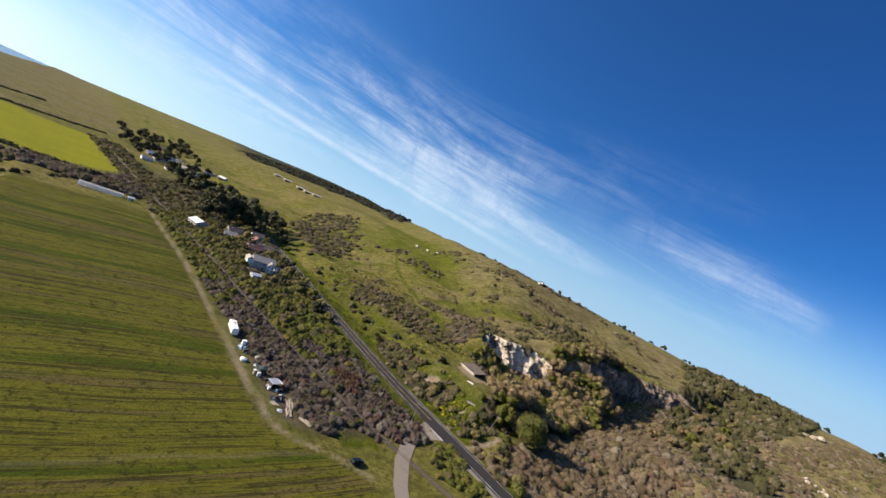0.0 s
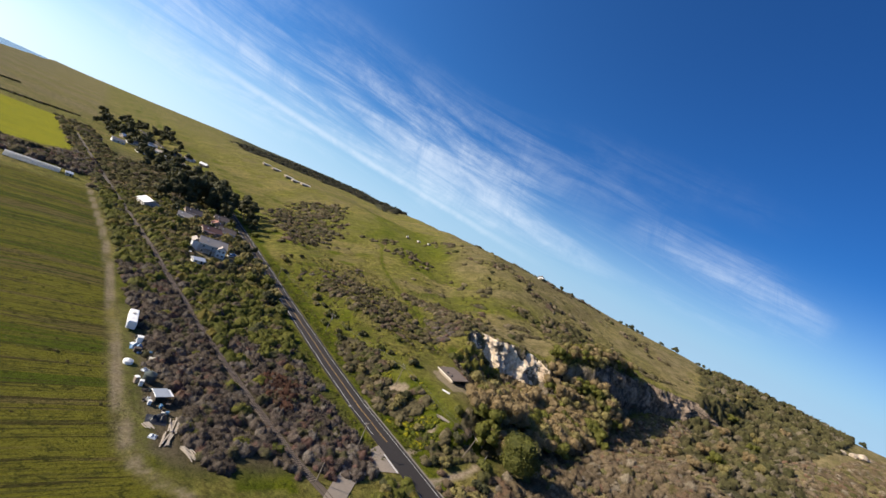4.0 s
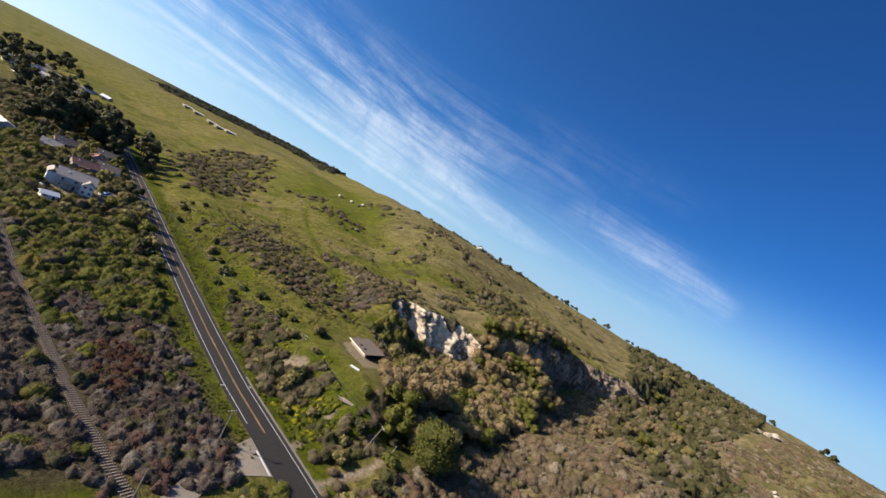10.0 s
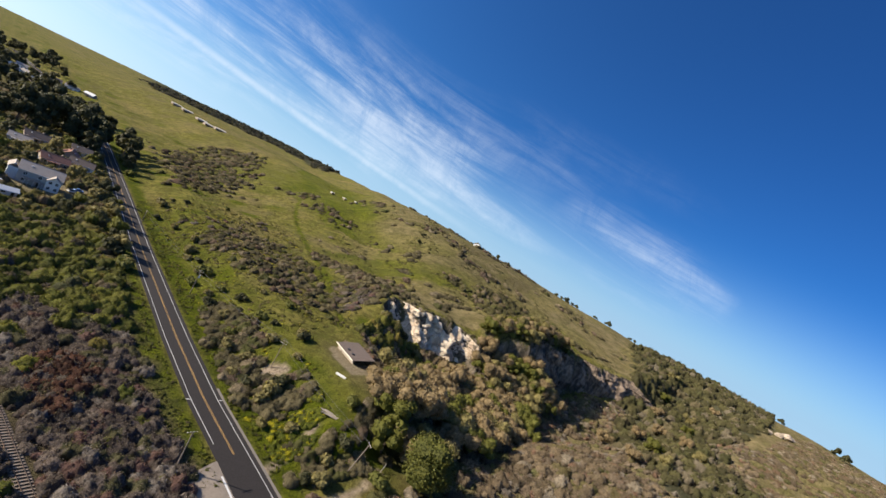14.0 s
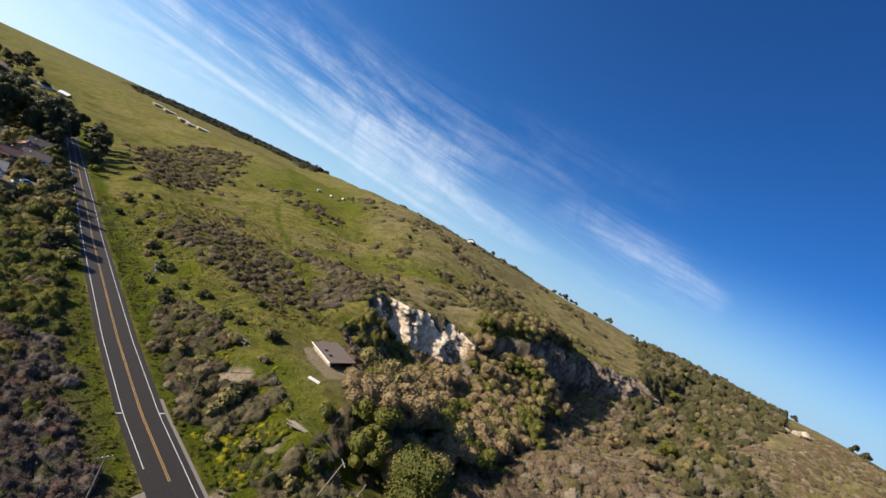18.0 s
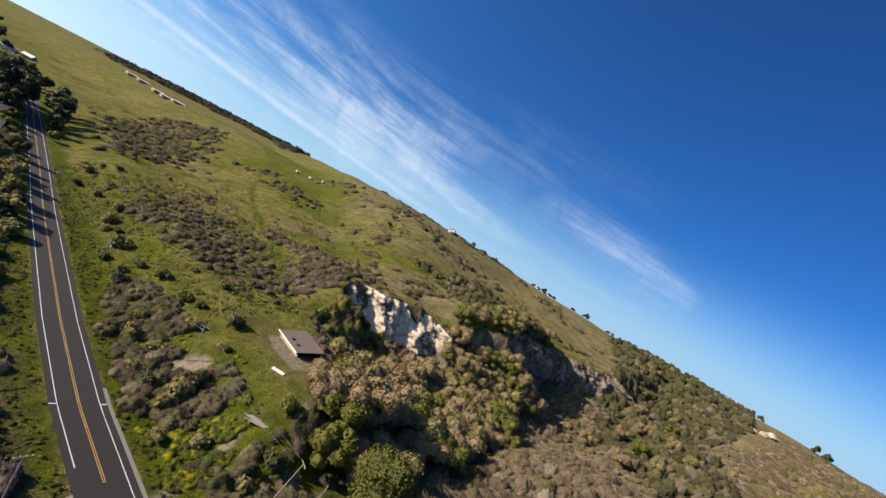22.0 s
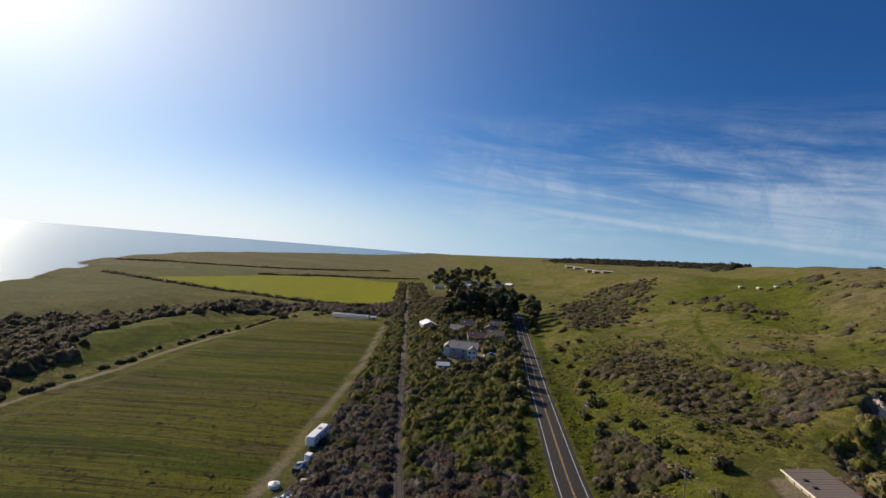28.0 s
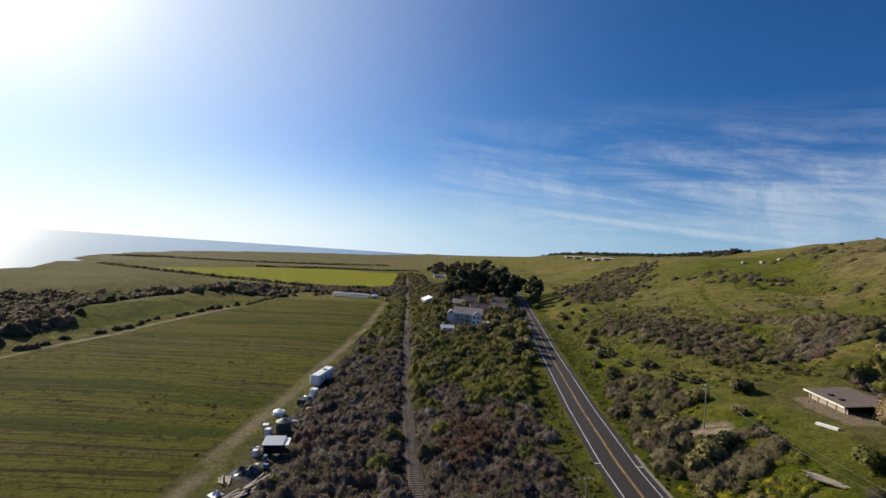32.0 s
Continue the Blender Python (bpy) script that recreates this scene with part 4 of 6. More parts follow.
canopy("garden_shrubs", tinted(fill(18, 2600, -40, 50, 205, 400, gardens, (1.1, 2.9), (0.8, 1.4)), ((0.078, 0.081, 0.021), (0.21, 0.19, 0.05), (0.21, 0.155, 0.092), (0.082, 0.09, 0.038), (0.26, 0.225, 0.062)), 0.45), 0.72, 3, 0.24,
       "mixed green and brown shrubs in the gardens round the houses", "shrubs")
BAND = [(-205, 398), (-150, 434), (-100, 438), (-80, 474), (-62, 484), (-54, 400), (-66, 386), (-110, 392), (-150, 398)]
canopy("brush", tinted(fill(19, 2200, -215, -48, 378, 492, lambda x, y: inside(x, y, BAND, 3, 64), (1.6, 3.4), (0.7, 1.2)), BROWN, 0.45), 0.95, 2, 0.4,
       "grey-brown leafless brush between the two fields", "brush")

PATCH_A = [(66, 231), (96, 254), (119, 243), (120, 194), (112, 152), (97, 137), (89, 150), (80, 170), (70, 195)]
PATCH_B = [(90, 400), (110, 500), (168, 590), (240, 600), (164, 414), (110, 350), (84, 340)]
PATCH_C = [(140, 231), (160, 215), (180, 180), (165, 160), (140, 152), (124, 148), (122, 168)]
PURPLE = [(121, 174), (135, 164), (128, 141), (111, 141)]
GREEN = [(106, 134), (131, 143), (150, 132), (150, 114), (128, 116), (108, 124)]
MASS = [(86, 86), (96, 97), (118, 106), (148, 107), (172, 104), (206, 95), (215, 84), (190, 72), (150, 62), (112, 54), (80, 56), (70, 66), (80, 76)]
ROADSIDE = [(45, 84), (52, 80), (62, 85), (64, 96), (55, 98), (55, 108), (62, 122), (62, 150), (53, 152), (46, 130), (44, 108)]
MUSTARD = [(44, 62), (55, 66), (66, 77), (65, 85), (53, 80), (44, 82)]


def hill_cover(x, y):
    return ss(0.30, 0.65, waves(x, y, 60, 31) + 0.5 * waves(x, y, 19, 32)) * ss(130, 200, x) * ss(0, -8, cliff_y(x) - y) * 0.8


CROWN = [(194, 106), (206, 102), (230, 102), (262, 100), (264, 116), (240, 126), (198, 128)]
def quarry_edge(x, y):
    below = cliff_y(x) - y
    return np.maximum(ss(-1.6, -2.4, below) * ss(-6, -4.5, below), ss(9, 10, below) * ss(14, 12, below)) * ss(-0.2, 0.3, waves(x, y, 9, 41))


canopy("quarry_scrub", tinted(fill(21, 900, 138, 196, 96, 158, quarry_edge, (0.7, 1.6), (0.7, 1.3)), OLIVE, 0.3), 0.5, 3, 0.2, "olive bushes along the top and foot of the quarry face")
canopy("bluff_bushes", tinted(fill(22, 460, 190, 268, 96, 128, lambda x, y: inside(x, y, CROWN, 2, 42) * (cliff_y(x) - y < -4.2), (1.6, 3.6), (0.9, 1.5)), LEAF, 0.25), 0.7, 3, 0.3, "thick green bushes on the brow of the bluff")
HEATH = [(64, 262), (130, 286), (122, 262), (75, 245)]
for seed, ring, dens, size, pal, step, leaf, label in (
        (31, PATCH_A, 0.085, (1.0, 2.5), OLIVE, 0.6, 0.24, "dense olive scrub across the grassy slope"),
        (32, PATCH_B, 0.036, (1.6, 3.6), OLIVE, 1.3, 0.5, "far olive-brown scrub on the terrace edge"),
        (33, PATCH_C, 0.11, (1.1, 2.8), OLIVE, 0.6, 0.26, "grey-olive scrub above the quarry"),
        (34, ROADSIDE, 0.26, (0.9, 2.6), OLIVE, 0.5, 0.2, "tangled roadside scrub on the bank"),
        (35, HEATH, 0.03, (0.9, 2.0), BROWN, 0.6, 0.24, "thin brown scrub in the grass"),
        (36, PURPLE, 0.2, (1.0, 2.0), BROWN, 0.5, 0.2, "low purple-brown scrub above the quarry"),
        (38, [(44, 52), (50, 66), (60, 71), (72, 74), (86, 78), (84, 62), (74, 58), (62, 53), (52, 52)], 0.10, (1.0, 2.6), OLIVE, 0.5, 0.2, "tangled olive shrubs between the dirt path and the drive"),
        (39, [(42, 20), (42, 44), (56, 46), (70, 46), (96, 44), (100, 20), (80, 0), (50, 0)], 0.10, (1.2, 3.2), MIXED, 0.6, 0.24, "dense olive and brown brush south of the gravel drive"),
        (40, [(100, 58), (120, 70), (150, 62), (190, 40), (150, 0), (110, 0), (96, 30)], 0.07, (1.4, 3.4), MIXED, 0.7, 0.28, "mixed brown brush on the valley side"),
        (41, [(17, 44), (22, 48), (29, 47), (30, 36), (27, 22), (20, 20), (12, 30)], 0.16, (1.0, 2.6), LEAF, 0.5, 0.2, "green scrub on the island beside the junction"),
        (42, [(229, 176), (231, 214), (253, 195), (299, 182), (288, 152), (250, 130), (212, 128)], 0.055, (1.3, 3.4), DUSK, 0.8, 0.32, "dark green and brown bushes in the gully above the bluff"),
        (43, [(-42, 378), (44, 372), (52, 450), (52, 560), (-62, 560)], 0.03, (1.5, 3.6), DUSK, 1.2, 0.45, "dark green scrub and low trees round the grove"),
        (37, GREEN, 0.14, (1.3, 3.2), ((0.105, 0.115, 0.018), (0.27, 0.26, 0.045), (0.29, 0.23, 0.05), (0.11, 0.115, 0.03)), 0.6, 0.24, "thick bright green bushes below the quarry face")):
    xs, ys = [p[0] for p in ring], [p[1] for p in ring]
    x0, x1, y0, y1 = min(xs) - 6, max(xs) + 6, min(ys) - 6, max(ys) + 6
    rag = 7 if seed in (31, 33) else 16 if seed == 32 else 3
    spots = fill(seed, int((x1 - x0) * (y1 - y0) * dens), x0, x1, y0, y1, lambda x, y: inside(x, y, ring, rag, seed) * ((np.abs(cliff_y(x) - y - 2) > 6) | (x < 100)), size, (0.9, 1.4) if seed == 37 else (0.55, 0.95))
    canopy("scrub_patch", tinted(spots, pal), step, 3, leaf, label)
canopy("slope_scrub", tinted(fill(3, 5200, 130, 420, 100, 420, hill_cover, (1.2, 3.2), (0.5, 0.9)), OLIVE), 1.0, 2, 0.4,
       "low olive and grey coastal scrub on the upper slope")
def dry_floor(x, y):
    below = cliff_y(x) - y
    return ss(9, 16, below) * ss(88, 112, x) * (1 - inside(x, y, WOODS, 5, 98)) * (1 - inside(x, y, KNOLL, 5, 97)) * ss(-130, -100, y) * ss(330, 300, x) * ss(-1.0, -0.3, waves(x, y, 26, 36))


canopy("valley_scrub", tinted(fill(5, 17000, 88, 330, -130, 140, lambda x, y: dry_floor(x, y) * (0.45 + 0.55 * ss(-0.3, 0.3, waves(x, y, 34, 39))), (0.55, 1.7), (0.7, 1.3)), DRY, 0.32), 0.66, 3, 0.24,
       "dry brown scrub on the floor of the valley", twigs=0.18)
canopy("valley_brush", tinted(fill(6, 2400, 88, 260, -70, 140, lambda x, y: dry_floor(x, y) * ss(0.1, -0.4, waves(x, y, 34, 39)) * ss(0, 0.4, waves(x, y, 14, 35)), (1.2, 3.2), (0.6, 1.1)), MIXED, 0.4), 0.7, 3, 0.28,
       "dark olive brush on the floor of the valley")
canopy("woods", tinted(fill(7, 2700, 200, 540, -20, 140, lambda x, y: inside(x, y, WOODS, 5, 98) * ss(-1.6, -1.0, waves(x, y, 22, 34)), (1.4, 3.8), (0.9, 1.5)), ((0.046, 0.046, 0.019), (0.125, 0.118, 0.044), (0.16, 0.135, 0.075), (0.070, 0.075, 0.025), (0.20, 0.17, 0.12)), 0.35), 0.95, 2, 0.42,
       "dark olive woods on the slope east of the bluff", "woods")
KNOLL_TOP = [(271, -27), (262, -42), (248, -64), (300, -90), (350, -70), (346, -30), (300, -22)]
canopy("knoll_scrub", tinted(fill(17, 6000, 250, 440, -90, 0, lambda x, y: inside(x, y, KNOLL, 4, 97) * ss(-0.9, -0.2, waves(x, y, 24, 33)) * (1 - 0.88 * inside(x, y, KNOLL_TOP, 4, 31)), (0.7, 2.2), (0.4, 0.8)), MIXED, 0.5), 0.8, 3, 0.3,
       "thin olive scrub on the rocky knoll")
canopy("far_forest", tinted(fill(26, 5200, 120, 950, 620, 1780, lambda x, y: zones(x, y)[5] * (y > 600), (4, 10), (0.5, 0.9)), ((0.024, 0.029, 0.022), (0.058, 0.062, 0.042), (0.075, 0.072, 0.050)), 0.2), 4.5, 2, 2.2,
       "dark wooded hills beyond the coastal terrace", "forest", 4, 0.0)
canopy("ditch_hedge", tinted(fill(8, 900, -180, -110, 120, 385, lambda x, y: ss(3.2, 1.5, np.abs(x - ditch_x(y) + 1)), (1.4, 2.6), (0.8, 1.2), (0, 0.4)), DUSK, 0.15), 0.8, 2, 0.3,
       "dark willow hedge along the field ditch", "hedge")
WILLOW = [(-178, 150), (-190, 205), (-216, 235), (-212, 260), (-225, 300), (-190, 366), (-150, 385), (-110, 440), (-80, 420), (-66, 382), (-125, 400), (-200, 420), (-262, 330), (-290, 240), (-240, 170)]
canopy("willow_scrub", tinted(fill(9, 3000, -300, -60, 140, 450, lambda x, y: inside(x, y, WILLOW, 6, 3), (2.0, 4.6), (0.7, 1.2), (0, 0.7)), OLIVE, 0.4), 1.1, 2, 0.45,
       "grey-olive willow scrub in the hollow west of the field")


def hedge_row(seed, corners, n, label):
    r = random.Random(seed)
    spots = []
    for (xa, ya), (xb, yb) in zip(corners, corners[1:]):
        for _ in range(n):
            f = r.random()
            spots.append((xa + (xb - xa) * f + r.uniform(-2, 2), ya + (yb - ya) * f + r.uniform(-2, 2), r.uniform(1.5, 3.5), r.uniform(1.5, 3.5), r.random()))
    canopy("hedge_row", tinted(spots, DUSK, 0.2), 1.3, 2, 0.6, label, "hedge")


hedge_row(1, [(-480, 570), (-389, 528), (-275, 479), (-175, 453), (-100, 440)], 90, "dark hedge between the coastal fields")
hedge_row(3, [(-330, 700), (-263, 764), (-210, 790), (-144, 826), (-90, 862)], 60, "dark hedge along the far edge of the yellow field")
hedge_row(2, [(-640, 787), (-575, 842), (-446, 855), (-345, 877), (-268, 940), (-180, 1057)], 110, "far dark hedge beyond the yellow field")


def weeds(x, y):
    d = x - road_x(y)
    return ss(8, 12, d) * ss(120, 70, d) * ss(0.0, -4, cliff_y(x) - y - 10 * ss(90, 70, x) * 0) * (0.25 + 0.75 * ss(-0.2, 0.5, waves(x, y, 18, 57)))


canopy("weeds", tinted(fill(14, 22000, 40, 150, 60, 300, weeds, (0.25, 0.95), (0.35, 0.8)), ((0.050, 0.054, 0.010), (0.135, 0.135, 0.022), (0.30, 0.27, 0.02), (0.14, 0.11, 0.05)), 0.25), 0.5, 2, 0.16,
       "low weeds and tufts in the grass of the slope", "weeds", 2)
canopy("verge_grass", tinted(fill(24, 26000, 12, 62, 58, 300, lambda x, y: (ss(-5.4, -6.2, x - road_x(y)) * ss(-17, -14, x - road_x(y)) + ss(5.6, 6.4, x - road_x(y)) * ss(13, 9, x - road_x(y))) * ss(-0.7, 0.2, waves(x, y, 7, 56)), (0.2, 0.6), (0.5, 1.1)), ((0.042, 0.055, 0.006), (0.115, 0.130, 0.014), (0.15, 0.145, 0.015), (0.08, 0.072, 0.028)), 0.25), 0.4, 2, 0.15,
       "lush tufted grass on the verges of the highway", "grass", 2, 0.02)


def crop_rows(x, y):
    lines = np.sin((y - 0.087 * x) * 6.2832 / 5.2 + 1.2 * waves(x, y, 60, 83))
    return ss(0.55, 0.95, lines) * ss(-0.1, 0.6, waves(x, y, 40, 84)) * zones(x, y)[0]


canopy("crop_weeds", tinted(fill(16, 26000, -165, -48, 60, 335, crop_rows, (0.25, 0.8), (0.3, 0.6)), ((0.040, 0.046, 0.008), (0.110, 0.108, 0.014), (0.06, 0.045, 0.02)), 0.25), 0.45, 2, 0.15,
       "lines of low weeds between the crop rows of the field", "weeds", 2)
canopy("slope_tufts", tinted(fill(20, 9000, 60, 330, 70, 420, lambda x, y: ss(10, 20, x - road_x(y)) * ss(2, -4, cliff_y(x) - y) * ss(-0.3, 0.6, waves(x, y, 38, 58) + 0.6 * waves(x, y, 11, 59)) * ss(430, 200, y), (0.4, 1.3), (0.4, 0.8)), ((0.052, 0.052, 0.018), (0.135, 0.125, 0.035), (0.18, 0.145, 0.07), (0.06, 0.062, 0.018)), 0.35), 0.6, 2, 0.24,
       "scattered tufts and low bushes on the hillside", "tufts", 3)
canopy("mustard_plants", tinted(fill(27, 1900, 42, 68, 60, 88, lambda x, y: inside(x, y, MUSTARD, 1.5, 54) * ss(-0.7, 0.0, waves(x, y, 8, 53)), (0.3, 1.0), (0.6, 1.0)), ((0.085, 0.110, 0.010), (0.20, 0.22, 0.016), (0.40, 0.37, 0.012), (0.07, 0.08, 0.015)), 0.35), 0.4, 3, 0.15,
       "vivid green and yellow mustard plants beside the dirt path", "flowers", 3, 0.0)
canopy("mustard_flowers", tinted(fill(10, 1400, 38, 80, 60, 150, lambda x, y: ss(0.3, 0.7, waves(x, y, 16, 55)) * ss(10, 14, x - road_x(y)) * ss(75, 62, x) * 0.6, (0.4, 1.0), (0.5, 0.8)), ((0.10, 0.11, 0.01), (0.22, 0.21, 0.014), (0.36, 0.33, 0.012)), 0.4), 0.4, 2, 0.15,
       "yellow-green mustard flowers in the roadside grass", "flowers", 3)


def plant(name, seed, leaves, leaf, lumps, trunk, mat, label, category):
    """A tree or shrub at the origin: trunk with limbs, and a crown."""
    top = new(name)
    tagged(top, label, category)
    v = leaf_cloud(seed, leaves, leaf, lumps, floor=0.1, core=6)
    tone = np.full(len(v), random.Random(seed).uniform(0.1, 0.5))
    crown = new("crown", raw_mesh("crown", v, np.arange(len(v)).reshape(-1, 4), [mat], (("tone", "FLOAT", tone),)))
    crown.parent = top
    b = bmesh.new()
    high = max(l[2] for l in lumps)
    rod((0, 0, -0.4), (0.1, 0, high * 0.55), trunk, trunk * 0.6, 7, b)
    for x, y, z, r in lumps[:5]:
        rod((0.05, 0, high * 0.35), (x, y, z), trunk * 0.5, trunk * 0.15, 5, b)
    part("trunk", b, M["bark"], top)
    return top


def lumps_of(seed, n, wide, low, high, r0, r1):
    r = random.Random(seed)
    out = []
    for i in range(n):
        a, q = r.uniform(0, 6.28), wide * math.sqrt(r.random())
        z = r.uniform(low, high)
        out.append((q * math.cos(a), q * math.sin(a), z, r.uniform(r0, r1)))
    return out


def grow(protos, spots, group):
    """Copies of the plants at x, y, size; the first of each kind takes a spot too."""
    r = random.Random(group)
    used = set()
    for i, (x, y, size) in enumerate(spots):
        k = i % len(protos)
        m = pose(x, y, float(ground_z(x, y)) - 0.05, 0, 0, r.uniform(0, 360)) @ Matrix.Diagonal((size * r.uniform(0.9, 1.1), size * r.uniform(0.9, 1.1), size * r.uniform(0.85, 1.15), 1))
        if k not in used:
            used.add(k)
            protos[k].matrix_basis = m
            ob = protos[k]
        else:
            ob = copy_thing(protos[k], m)
            ob.scale = m.to_scale()
        ob["group"] = group


GUM = [plant("eucalyptus_tree", 100 + i, 420, 0.75, lumps_of(100 + i, 9, 4.2, 6, 17, 2.2, 3.6), 0.45, M["tree_dark"], "tall dark eucalyptus tree behind the houses", "tree") for i in range(4)]
r0 = random.Random(8)
gum_spots = [(-14, 392, 0.72), (-9, 398, 0.8), (-3, 392, 0.7), (3, 398, 0.78), (8, 392, 0.7), (27, 408, 1.0), (34, 402, 0.9), (40, 410, 1.1), (30, 424, 1.15), (38, 430, 1.2), (46, 422, 0.9), (66, 420, 1.0), (68, 440, 1.1), (70, 458, 1.0), (22, 430, 1.1), (26, 446, 1.15),
             (36, 452, 1.2), (44, 470, 1.1), (30, 486, 1.1), (40, 392, 0.7), (35, 380, 0.7), (60, 372, 0.6), (63, 392, 0.75), (16, 416, 0.9), (12, 440, 0.9), (20, 470, 1.1)]
rg = random.Random(14)
gum_spots = [(x, y, size * 1.2) for x, y, size in gum_spots] + [(rg.uniform(-4, 46), rg.uniform(384, 470), rg.uniform(0.9, 1.4)) for _ in range(18)]
grow(GUM, gum_spots, "eucalyptus grove")
FAR = [plant("cypress_tree", 120 + i, 260, 0.9, lumps_of(120 + i, 7, 4.5, 3, 11, 2.2, 3.4), 0.4, M["tree_dark"], "dark spreading tree in the far village", "tree") for i in range(3)]
grow(FAR, [(r0.uniform(-25, 75), r0.uniform(540, 700), r0.uniform(0.7, 1.2)) for _ in range(34)] + [(r0.uniform(-70, 60), r0.uniform(700, 1150), r0.uniform(0.8, 1.3)) for _ in range(62)], "village trees")
BLUFF_TOP = [(x, float(cliff_y(x)) + r0.uniform(3.0, 10), r0.uniform(0.9, 1.3)) for x in np.arange(194, 262, 3.6)]
RIDGE = [plant("ridge_tree", 140 + i, 150, 0.7, lumps_of(140 + i, 5, 2.2, 1.2, 4.2, 1.2, 2.0), 0.25, M["tree_dark"], "small dark tree on the skyline ridge", "tree") for i in range(3)]
ridge_spots = []
for az, gap in ((53.5, 2), (54.5, 5), (56, -3), (62, 0), (62.6, 4), (63.2, -2), (64, 3), (64.8, 0), (65.4, 3), (67.5, 0), (69, 2), (70, 2), (72, 0), (73.5, 3), (75, 0), (76, 4), (77, 0), (78, 2), (79, 0), (80, 3), (81, 0), (82, 2), (83, 4), (84.5, 0), (86, 3), (87.5, 0), (89, 0), (93, 0), (93.8, 3), (94.6, -3), (42.2, -30), (42.6, -26), (28, -30)):
    az += r0.uniform(-0.5, 0.5)
    rr = float(np.interp(az, CREST_AZ, CREST_R)) + gap * 4 - 12
    ridge_spots.append((rr * math.sin(radians(az)), rr * math.cos(radians(az)) - 10, r0.uniform(0.6, 1.2)))
grow(RIDGE, ridge_spots, "trees on the ridge")

GARDEN = [plant("garden_tree", 150 + i, 700, 0.26, lumps_of(150 + i, 9, 2.6, 2.0, 5.2, 1.1, 1.9), 0.25, M[m], l, "tree") for i, (m, l) in enumerate((
    ("scrub_olive", "rounded olive-brown tree beside a house"), ("tree_dark", "dark green tree beside a house"), ("tree_olive", "green leafy tree in a garden")))]
grow(GARDEN, [(31.5, 236, 1.15), (32.5, 249, 1.1), (30, 214, 1.1), (29, 194, 1.1), (36, 282, 1.1), (36, 260, 0.9), (28.5, 178, 0.8), (28.5, 204, 0.9), (18, 240, 0.9), (16, 258, 0.8), (-8, 258, 0.8), (-12, 244, 0.9), (20, 290, 1.0), (1, 292, 0.9), (-10, 300, 1.0), (2, 318, 1.0), (14, 322, 0.9), (33, 330, 1.0), (14, 340, 1.1), (-8, 344, 1.0), (34, 346, 1.0), (16, 362, 1.1), (-4, 366, 1.1), (24, 376, 1.1), (10, 378, 1.0), (-18, 366, 0.9), (-20, 320, 0.9), (36, 300, 0.9),
              (31, 282, 0.9), (-16, 284, 0.9), (8, 276, 0.7), (39, 362, 1.1), (-30, 362, 0.9), (24, 300, 0.8), (12, 226, 0.8), (20, 215, 0.9), (-2, 214, 0.8), (37, 382, 1.1), (58, 352, 0.9), (62, 405, 1.1)], "garden trees")
OAK = [plant("oak_tree", 160 + i, 1700, 0.25, lumps_of(160 + i, 12, 4.4, 2.5, 6.5, 1.5, 2.6), 0.4, M[m], "broad olive-brown tree at the mouth of the valley", "tree") for i, m in enumerate(("scrub_olive", "scrub_umber", "tree_olive", "scrub_umber"))]
r1 = random.Random(17)
oak_spots = []
for x, y, size in ((176, 78, 0.8), (150, 60, 0.9), (165, 58, 0.7), (205, 30, 0.8), (215, 18, 0.8), (230, 50, 0.8), (240, 30, 0.9), (262, 44, 0.8), (250, 12, 0.8), (284, 40, 0.9), (300, 30, 0.8), (312, 52, 0.9), (330, 36, 0.9), (268, 22, 0.8), (350, 60, 0.9), (370, 30, 0.8), (392, 70, 0.9)):
    oak_spots.append((x, y, size))
while len(oak_spots) < 108:
    x, y = r1.uniform(74, 218), r1.uniform(54, 110)
    if inside(np.array([x]), np.array([y]), MASS)[0] and all(math.hypot(x - a, y - b) > 4.3 for a, b, _ in oak_spots):
        if math.hypot(x - 91, y - 101) > 13 and not inside(np.array([x]), np.array([y]), GREEN)[0]:
            oak_spots.append((x, y, r1.uniform(0.85, 1.45)))
slope_spots = []
while len(slope_spots) < 34:
    x = r1.uniform(178, 224)
    y = float(cliff_y(x)) - r1.uniform(1, 30)
    if all(math.hypot(x - a, y - b) > 4.2 for a, b, _ in slope_spots):
        slope_spots.append((x, y, r1.uniform(0.75, 1.3)))
grow(OAK, oak_spots + slope_spots + BLUFF_TOP, "trees at the valley mouth")
CYPRESS = [plant("round_tree", 180, 6000, 0.19, [(0, 0, 5.2, 5.0), (1.2, -0.8, 7.2, 4.2), (-1.5, 0.8, 4.4, 4.4), (0.3, 1.6, 8.6, 3.0), (1.8, 1.2, 4.0, 4.0)], 0.6, M["tree_green"], "large dense dome-shaped green tree beside the gravel drive", "tree")]
grow(CYPRESS, [(81, 47, 1.45)], "dome tree")

